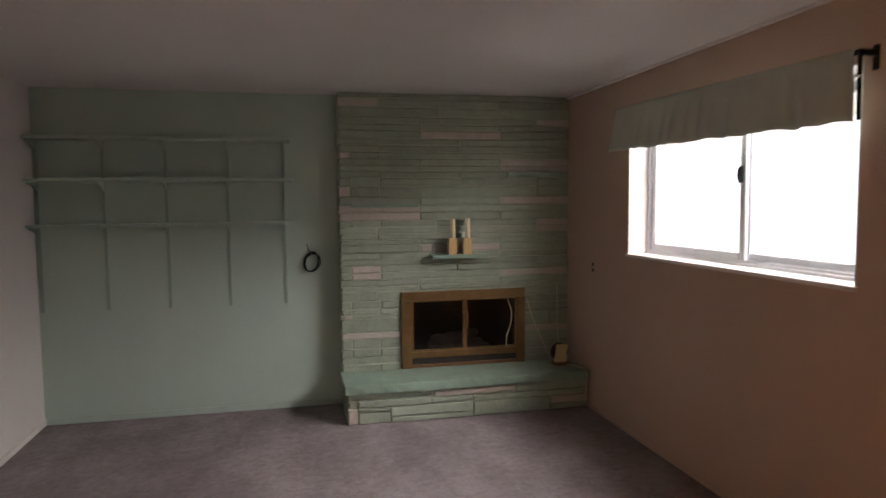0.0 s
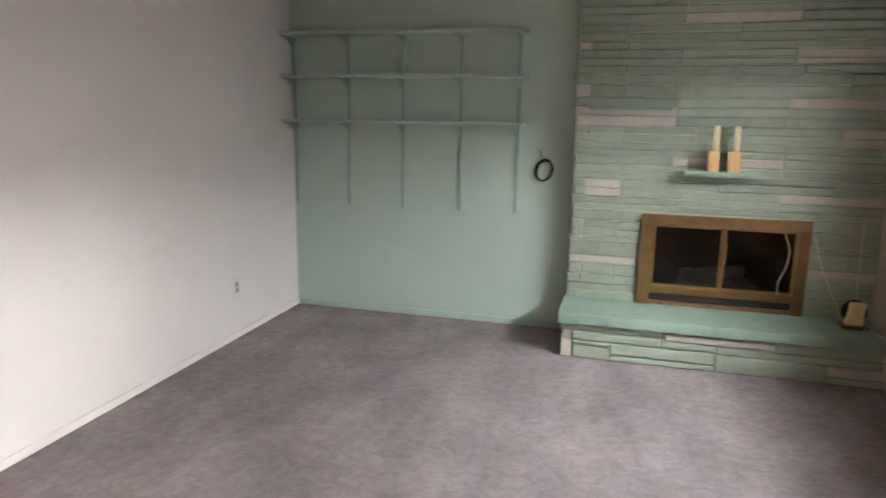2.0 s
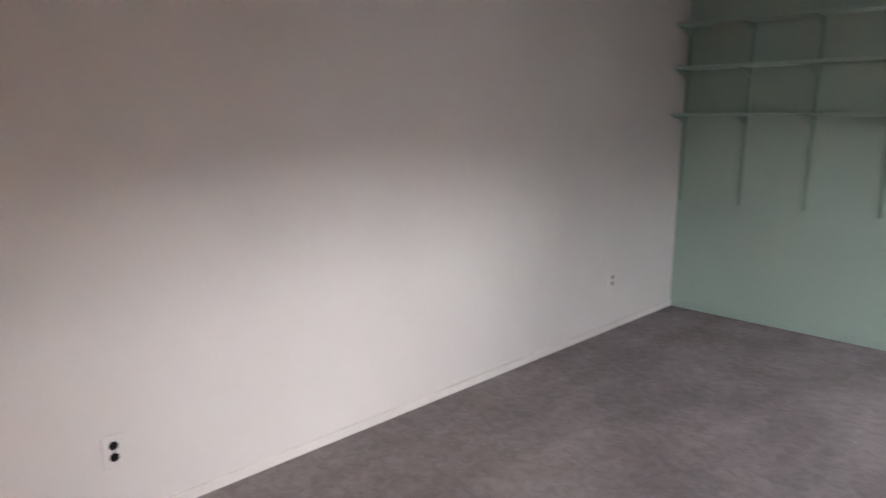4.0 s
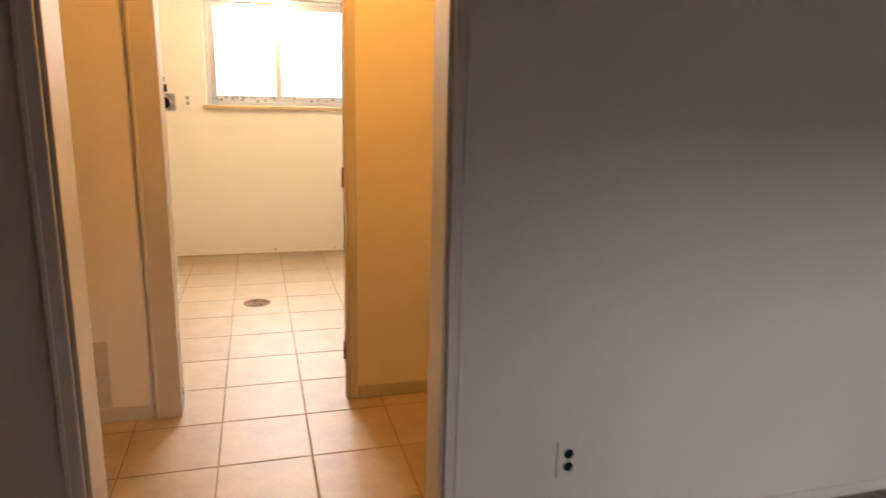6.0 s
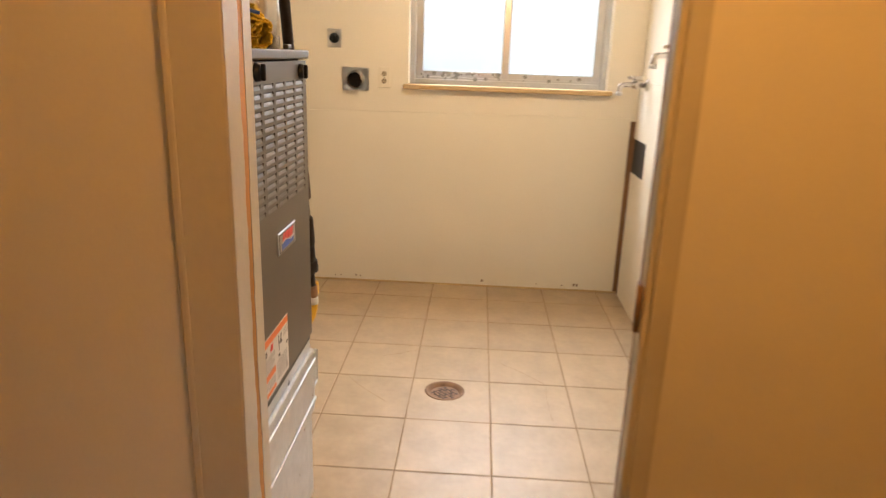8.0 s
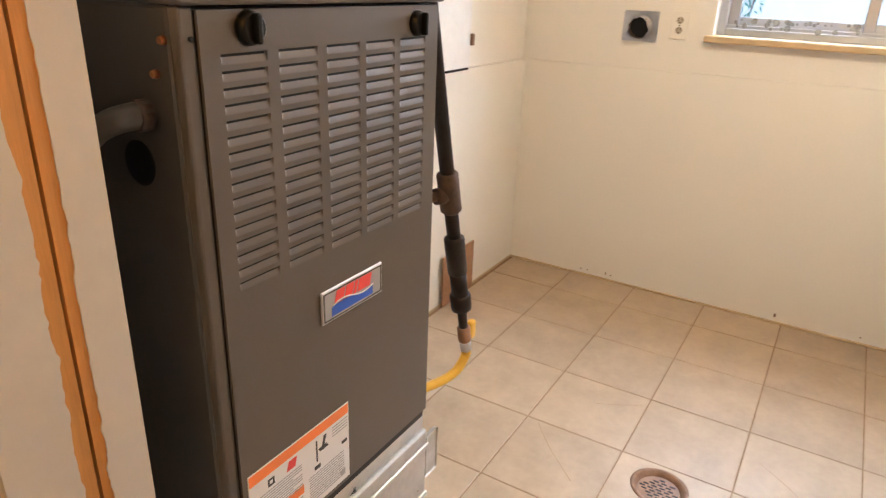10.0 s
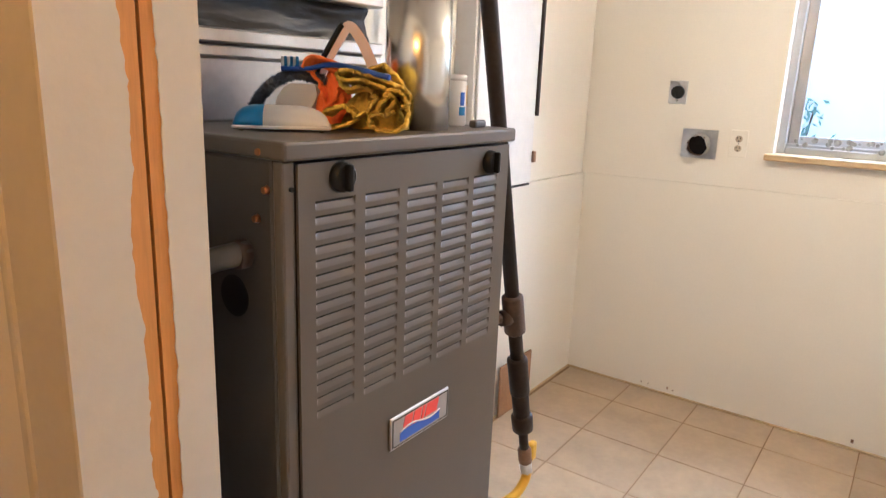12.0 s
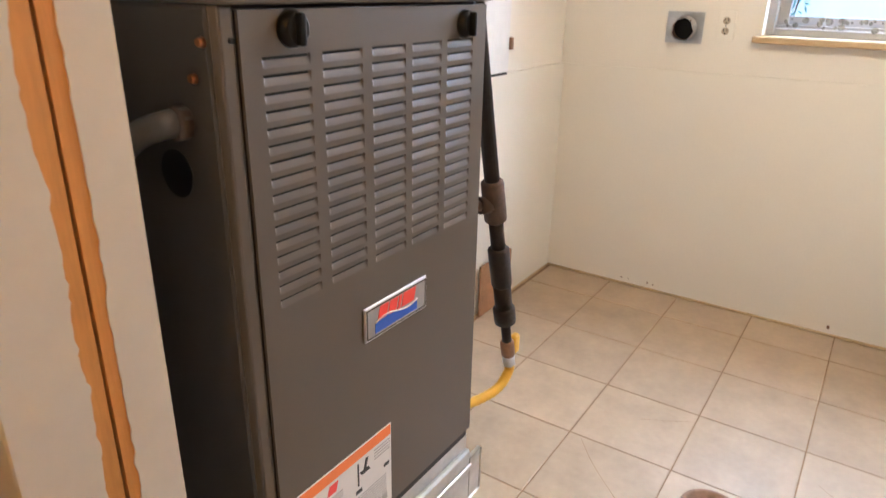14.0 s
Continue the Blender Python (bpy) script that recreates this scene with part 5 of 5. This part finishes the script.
def folds(outlines, mat, thick, seed):
    """Sheets of cloth, each a bent outline (mm) drawn backwards, with a rolled, uneven edge."""
    bm = bmesh.new()
    for q, (pts, d0, d1) in enumerate(outlines):
        line = curve_points([(u, 0, v) for u, v in pts], 7)
        place = []
        for j in range(9):
            w = j / 8
            d = d0 + (d1 - d0) * w
            row = []
            for k, p in enumerate(line):
                n1 = noise.noise((k * 0.16 + seed, w * 2.5, q * 3.0))
                n2 = noise.noise((k * 0.5 + seed, w * 5.0, q * 3.0 + 9))
                n3 = noise.noise((k * 0.33 + seed * 2, w * 1.1, q * 5.0 + 4))
                row.append(heap(p.x * (1 - 0.08 * w) + 6 * n1 + 2 * n2, d + 0.016 * n3 * (1 - 0.5 * w), p.z * (1 - 0.10 * w) + 6 * n1 * w + 2 * n2))
            place.append(row)
        nk = len(line)
        skins = []
        for side in (0, 1):
            skin = []
            for j in range(9):
                row = []
                for k in range(nk):
                    tangent = place[j][min(k + 1, nk - 1)] - place[j][max(k - 1, 0)]
                    row.append(bm.verts.new(place[j][k] + side * thick * tangent.cross(BACK).normalized()))
                skin.append(row)
            skins.append(skin)
            for j in range(8):
                for k in range(nk - 1):
                    bm.faces.new((skin[j][k], skin[j][k + 1], skin[j + 1][k + 1], skin[j + 1][k])).smooth = True
        for j in (0, 8):
            for k in range(nk - 1):
                bm.faces.new((skins[0][j][k], skins[0][j][k + 1], skins[1][j][k + 1], skins[1][j][k]))
        rolls = []
        for k in range(nk):
            tangent = (place[0][min(k + 1, nk - 1)] - place[0][max(k - 1, 0)]).normalized()
            side = tangent.cross(BACK).normalized()
            r_ = 0.0026 + 0.0008 * noise.noise((k * 0.4, q * 2.0, seed))
            rolls.append([bm.verts.new(place[0][k] + side * (thick / 2 + r_ * math.cos(a * math.pi / 4)) + BACK * (r_ * math.sin(a * math.pi / 4))) for a in range(8)])
        for a, b in zip(rolls, rolls[1:]):
            for k in range(8):
                bm.faces.new((a[k], a[(k + 1) % 8], b[(k + 1) % 8], b[k])).smooth = True
        for k in (0, nk - 1):
            for j in range(8):
                bm.faces.new((skins[0][j][k], skins[0][j + 1][k], skins[1][j + 1][k], skins[1][j][k]))
    return bm


def mound(bm, u0, d0, ru, rd, h, seed, folds_):
    """A crumpled core under the loose folds."""
    rings_, n_, m_ = [], 72, 20
    for i in range(m_ + 1):
        v = i / m_
        row = []
        for k in range(n_):
            a = 2 * math.pi * k / n_
            c_, s_ = math.cos(a), math.sin(a)
            w = noise.noise((c_ * 1.4 + seed, s_ * 1.4, v * 2.2))
            fold = math.sin(folds_ * a + 7 * w + 5 * v)
            rad_ = (1 - v ** 1.6) ** 0.6 * (1 + 0.16 * w + 0.12 * fold)
            row.append(bm.verts.new(heap(u0 + ru * rad_ * c_, d0 + rd * rad_ * s_, h * v * (1 + 0.15 * w))))
        rings_.append(row)
    for a, b in zip(rings_, rings_[1:]):
        for k in range(n_):
            f = bm.faces.new((a[k], a[(k + 1) % n_], b[(k + 1) % n_], b[k]))
            f.smooth = True
    bm.faces.new(rings_[0][::-1])
    bm.faces.new(rings_[-1])
    return bm


Y1_ = [(-52, 74), (-43, 80), (-26, 78), (-8, 74), (19, 66), (38, 59), (47, 51), (46, 41), (38, 37)]
Y2_ = [(-51, 71), (-38, 67), (-15, 68), (2, 62), (19, 56), (35, 54), (42, 44), (45, 29), (44, 17), (37, 7), (20, 3), (2, 7), (-4, 17), (4, 23), (19, 21), (27, 28)]
Y3_ = [(-7, 22), (6, 29), (15, 41), (18, 51), (23, 48), (21, 35), (12, 24)]
Y4_ = [(-69, 20), (-57, 28), (-41, 33), (-33, 26), (-25, 19), (-11, 26), (0, 36), (5, 48), (-2, 53)]
Y5_ = [(-66, 2), (-50, 3), (-34, 9), (-22, 17)]
Y6_ = [(-20, 75), (-5, 83), (11, 90), (23, 78), (37, 62)]
Y7_ = [(-51, 69), (-41, 56), (-20, 58), (-2, 52)]
solid("yellow_cloth", mound(folds([(Y1_, 0.0, 0.06), (Y2_, -0.004, 0.05), (Y3_, 0.0, 0.045), (Y4_, -0.008, 0.05), (Y5_, -0.002, 0.05), (Y6_, 0.016, 0.06), (Y7_, 0.004, 0.05)], CLOTH_YELLOW, 0.0042, 1.7), -6, 0.056, 46, 0.030, 62, 2.3, 5),
      CLOTH_YELLOW, "dirty yellow microfibre cloth crumpled on the furnace", "cloth")
O1_ = [(-110, 83), (-99, 98), (-73, 94), (-42, 79), (-28, 66)]
O2_ = [(-106, 80), (-92, 69), (-83, 49), (-79, 28), (-82, 4)]
O3_ = [(-81, 88), (-60, 76), (-57, 59), (-67, 42), (-79, 26)]
solid("orange_cloth", mound(folds([(O1_, 0.056, 0.105), (O2_, 0.060, 0.11), (O3_, 0.054, 0.10)], CLOTH_ORANGE, 0.003, 5.2), -66, 0.084, 30, 0.024, 88, 6.1, 3),
      CLOTH_ORANGE, "bright orange cloth bunched behind the yellow one", "cloth")

scoop = thing("handled_scoop", "pale pink plastic tool with an arched handle", "tool")
hp = [heap(u, 0.118, v) for u, v in ((-106, 2), (-97, 60), (-90, 86), (-79, 106), (-66, 129), (-52, 148), (-36, 132), (-22, 106), (-13, 83), (-8, 50), (-6, 2))]
hp = curve_points(hp, 6)
bm = bmesh.new()
last = None
for k, p in enumerate(hp):
    d_ = (hp[min(k + 1, len(hp) - 1)] - hp[max(k - 1, 0)]).normalized()
    nrm = d_.cross(BACK).normalized()
    w_ = 0.0055 + 0.004 * (k / len(hp))
    row = [bm.verts.new(p + nrm * a + BACK * b) for a, b in ((-w_, 0), (w_, 0), (w_ * 0.8, 0.016), (-w_ * 0.8, 0.016))]
    if last:
        for a in range(4):
            bm.faces.new((last[a], last[(a + 1) % 4], row[(a + 1) % 4], row[a]))
    else:
        bm.faces.new(row)
    last = row
bm.faces.new(last)
part("arched_handle", bm, PINK, scoop)
part("grip_strip", tube([p - ALONG * 0.007 + Vector((0, 0, 0.003)) for p in hp[8:30]], 0.0045, 8), BLACK, scoop, "dark rubber strip")

brush = thing("cleaning_brush", "worn blue-grey bristle brush on a white plastic head", "brush")
bm = bmesh.new()
fa, fb = [], []
for u, v in ((-152, 2), (-155, 38), (-138, 61), (-87, 62), (-95, 46), (-107, 2)):
    fa.append(bm.verts.new(heap(u, 0.070, v)))
    fb.append(bm.verts.new(heap(u + 4, 0.110, v)))
bm.faces.new(fa)
bm.faces.new(fb[::-1])
for k in range(6):
    bm.faces.new((fa[k], fa[(k + 1) % 6], fb[(k + 1) % 6], fb[k]))
bmesh.ops.bevel(bm, geom=bm.edges[:], offset=0.004, segments=2, affect='EDGES')
part("head", bm, PLASTIC_WHITE, brush, "white plastic head")
bm = bmesh.new()
random.seed(3)
spine = curve_points([heap(u, 0.075, v) for u, v in ((-187, 24), (-178, 39), (-168, 51), (-156, 62), (-139, 70), (-121, 75), (-100, 71), (-84, 67))], 9)
sweep(bm, spine, [0.0075 + 0.001 * math.sin(k) for k in range(len(spine))], 9)
for p in spine:
    for k in range(60):
        d_ = Vector((random.uniform(-1, 1), random.uniform(-1, 1), random.uniform(-1, 1))).normalized()
        sweep(bm, [p, p + d_ * random.uniform(0.008, 0.0115)], [0.0008, 0.0003], 3, False)
part("bristle", bm, BRISTLE, brush, "matted blue-grey bristles")

tooth = thing("toothbrush", "blue toothbrush lying across the rags", "toothbrush")
hp = curve_points([heap(u, d, v) for u, d, v in ((-117, 0.060, 83), (-100, 0.055, 83), (-67, 0.040, 89), (-25, 0.008, 84), (22, -0.010, 74))], 6)
part("handle", tube(hp, [0.0024 + 0.0016 * min(1, k / 12) for k in range(len(hp))], 8), BLUE, tooth)
bm = bmesh.new()
sweep(bm, [heap(-141, 0.064, 82), heap(-115, 0.060, 83)], 0.0045, 8)
part("head", bm, BLUE, tooth)
for k in range(6):
    for d in (0.059, 0.065):
        part("tuft", tube([heap(-139 + 4.2 * k, d, 85), heap(-139 + 4.2 * k, d, 99)], 0.0017, 6), (PLASTIC_WHITE, PLASTIC_BLUE)[k % 2], tooth)

jar = thing("cleaner_can", "white cleaner can with teal and yellow label", "can")
JX, JY2 = -3.462, -0.912
part("body", tube([(JX, JY2, T), (JX, JY2, T + 0.003), (JX, JY2, T + 0.072), (JX, JY2, T + 0.075)], [0.0245, 0.0265, 0.0265, 0.0245], 28), PLASTIC_WHITE, jar)
part("lid", tube([(JX, JY2, T + 0.075), (JX, JY2, T + 0.083), (JX, JY2, T + 0.0845)], [0.0258, 0.0258, 0.0240], 28), PLASTIC_WHITE, jar)
for (a0, a1, z0, z1, mm) in ((70, 92, 0.034, 0.056, LABEL_BLUE), (66, 98, 0.018, 0.032, PLASTIC_BLUE), (106, 140, 0.034, 0.068, YELLOW)):
    bm = bmesh.new()
    st = [(radians(a0 + (a1 - a0) * k / 8)) for k in range(9)]
    lo_ = [bm.verts.new((JX + 0.0268 * math.cos(a), JY2 + 0.0268 * math.sin(a), T + z0)) for a in st]
    hi_ = [bm.verts.new((JX + 0.0268 * math.cos(a), JY2 + 0.0268 * math.sin(a), T + z1)) for a in st]
    for k in range(8):
        bm.faces.new((lo_[k], lo_[k + 1], hi_[k + 1], hi_[k]))
    part("label_patch", bm, mm, jar)
clip = thing("metal_clip", "small grey metal clip on the furnace lid", "clip")
part("clip_body", boxed(-3.475, -3.440, -0.860, -0.846, T, T + 0.013, 0.004, 2), FURNACE_DARK, clip)

# ---- outdoors: shrub by the laundry window ----
shrub = thing("shrub", "small green shrub outside the laundry window", "shrub")
random.seed(17)
SX, SY = -8.60, -1.20
for k in range(5):
    a = random.uniform(0, 6.28)
    part("stem", tube(curve_points([(SX, SY, -0.2), (SX + 0.08 * math.cos(a), SY + 0.08 * math.sin(a), 0.6), (SX + 0.2 * math.cos(a), SY + 0.16 * math.sin(a), 1.30)], 5), 0.008, 6), DARK_WOOD, shrub)
bm = bmesh.new()
for k in range(420):
    c = Vector((SX + random.gauss(0, 0.16), SY + random.gauss(0, 0.12), 0.55 + 0.85 * random.random() ** 0.8))
    u = Vector((random.gauss(0, 1), random.gauss(0, 1), random.gauss(0, 1))).normalized()
    w = u.orthogonal().normalized()
    s = random.uniform(0.025, 0.05)
    bm.faces.new([bm.verts.new(c + p) for p in (u * s, w * s * 0.45, -u * s, -w * s * 0.45)])
tagged(part("foliage", bm, LEAF, shrub), kind="stuff")

# ---- floor drain ----
DX, DY, DR = -4.222, -0.448, 0.083
drain = thing("floor_drain", "round brown metal floor drain set in the tiles", "drain")
prof = [(DR, 0.0015), (DR - 0.006, 0.003), (DR - 0.012, 0.001), (DR - 0.020, -0.010), (DR - 0.024, -0.014)]
bm = bmesh.new()
rings_ = [[bm.verts.new((DX + r_ * math.cos(a), DY + r_ * math.sin(a), z)) for a in (2 * math.pi * k / 40 for k in range(40))] for r_, z in prof]
for a, b in zip(rings_, rings_[1:]):
    for k in range(40):
        f = bm.faces.new((a[k], a[(k + 1) % 40], b[(k + 1) % 40], b[k]))
        f.smooth = True
shell(bm, 0.002)
part("rim", bm, RUST, drain)
part("strainer", tube([(DX, DY, -0.016), (DX, DY, -0.012)], DR - 0.022, 40), RUST, drain)
bm = bmesh.new()
for i in range(-4, 5):
    for j in range(-2, 3):
        x, y = DX + 0.0115 * i, DY + 0.024 * j + 0.008 * (i % 2)
        if math.hypot(x - DX, y - DY) < DR - 0.034:
            box(bm, x - 0.0028, x + 0.0028, y - 0.008, y + 0.008, -0.0125, -0.0112)
part("slot", bm, BLACK, drain)

# ---- tiled floor ----
bm = bmesh.new()
FXa, FXb = LAUNDRY_W - 0.02, WEST - 0.001
hx0, hx1, hy0, hy1 = DX - 0.08, DX + 0.08, DY - 0.08, DY + 0.08
for x0, x1, y0, y1 in ((FXa, hx0, HALL_S, HALL_N), (hx1, FXb, HALL_S, HALL_N), (hx0, hx1, HALL_S, hy0), (hx0, hx1, hy1, HALL_N)):
    box(bm, x0, x1, y0, y1, -0.1, -0.0025)
box(bm, hx0, hx1, hy0, hy1, -0.1, -0.03)
floor = solid("floor_tiled", bm, GROUT, "beige ceramic tile floor with brown grout", "tile floor", kind="structure")
PX, PY, G = 0.3350, 0.3268, 0.0022
TX, TY = -3.986, -0.588


def tile_mesh(w, d):
    bm = bmesh.new()
    c = 0.0025
    lo_ = [bm.verts.new(p) for p in ((-w / 2, -d / 2, -0.006), (w / 2, -d / 2, -0.006), (w / 2, d / 2, -0.006), (-w / 2, d / 2, -0.006))]
    mi = [bm.verts.new((v.co.x, v.co.y, -0.0012)) for v in lo_]
    hi_ = [bm.verts.new((v.co.x * (1 - 2 * c / w), v.co.y * (1 - 2 * c / d), 0)) for v in lo_]
    for a, b in ((lo_, mi), (mi, hi_)):
        for k in range(4):
            bm.faces.new((a[k], a[(k + 1) % 4], b[(k + 1) % 4], b[k]))
    bm.faces.new(hi_)
    bmesh.ops.recalc_face_normals(bm, faces=bm.faces)
    me = bpy.data.meshes.new("tile")
    bm.to_mesh(me)
    bm.free()
    me.materials.append(TILE)
    return me


meshes = {}
random.seed(2)
for i in range(-6, 9):
    for j in range(-6, 10):
        x0, x1, y0, y1 = TX + PX * i + G, TX + PX * (i + 1) - G, TY + PY * j + G, TY + PY * (j + 1) - G
        lim_y = (HALL_S, HALL_N) if x1 > LAUNDRY_E + 0.15 else (LAUNDRY_S, LAUNDRY_N)
        x0, x1, y0, y1 = max(x0, LAUNDRY_W), min(x1, FXb), max(y0, lim_y[0]), min(y1, lim_y[1])
        if x1 - x0 < 0.02 or y1 - y0 < 0.02:
            continue
        cx, cy = (x0 + x1) / 2, (y0 + y1) / 2
        if x0 < DX < x1 and y0 < DY < y1:
            bm = bmesh.new()
            inn, out_ = [], []
            for k in range(48):
                a = 2 * math.pi * k / 48 + 0.0001
                c_, s_ = math.cos(a), math.sin(a)
                t_ = min((((x1 if c_ > 0 else x0) - DX) / c_), (((y1 if s_ > 0 else y0) - DY) / s_))
                inn.append(bm.verts.new((DX - cx + (DR - 0.003) * c_, DY - cy + (DR - 0.003) * s_, 0)))
                out_.append(bm.verts.new((DX - cx + max(t_, DR) * c_, DY - cy + max(t_, DR) * s_, 0)))
            for k in range(48):
                bm.faces.new((inn[k], out_[k], out_[(k + 1) % 48], inn[(k + 1) % 48]))
            for sx, sy in ((x0, y0), (x1, y0), (x1, y1), (x0, y1)):
                near = sorted(out_, key=lambda v: (v.co.x - sx + cx) ** 2 + (v.co.y - sy + cy) ** 2)[:2]
                bm.faces.new((near[0], near[1], bm.verts.new((sx - cx, sy - cy, 0))))
            bmesh.ops.recalc_face_normals(bm, faces=bm.faces)
            me = bpy.data.meshes.new("tile")
            bm.to_mesh(me)
            bm.free()
            me.materials.append(TILE)
        else:
            key = (round(x1 - x0, 4), round(y1 - y0, 4))
            me = meshes.setdefault(key, None) or tile_mesh(*key)
            meshes[key] = me
        ob = new("tile", me)
        ob.parent = floor
        ob.location = (cx, cy, random.uniform(-0.0004, 0.0004))
        ob.rotation_euler = (random.uniform(-0.0012, 0.0012), random.uniform(-0.0012, 0.0012), 0)


def crack(points, w):
    bm = bmesh.new()
    last = None
    pts_ = curve_points([(x, y, 0) for x, y in points], 6)
    for k, p in enumerate(pts_):
        d_ = (pts_[min(k + 1, len(pts_) - 1)] - pts_[max(0, k - 1)]).normalized()
        n_ = Vector((-d_.y, d_.x, 0)) * w * (0.6 + 0.4 * noise.noise((k * 1.7, w * 999, 0)))
        row = (bm.verts.new(p + n_ + Vector((0, 0, 0.0012))), bm.verts.new(p - n_ + Vector((0, 0, 0.0012))))
        if last:
            bm.faces.new((last[0], last[1], row[1], row[0]))
        last = row
    part("crack", bm, GROUT, floor)


crack([(-4.305, -0.868), (-4.21, -0.79), (-4.10, -0.675)], 0.0011)
crack([(-4.505, -0.21), (-4.42, -0.11), (-4.32, -0.02)], 0.0011)
crack([(-4.31, -0.02), (-4.16, -0.025), (-4.02, -0.02)], 0.0009)
crack([(-4.605, -0.60), (-4.56, -0.67), (-4.52, -0.745)], 0.0010)
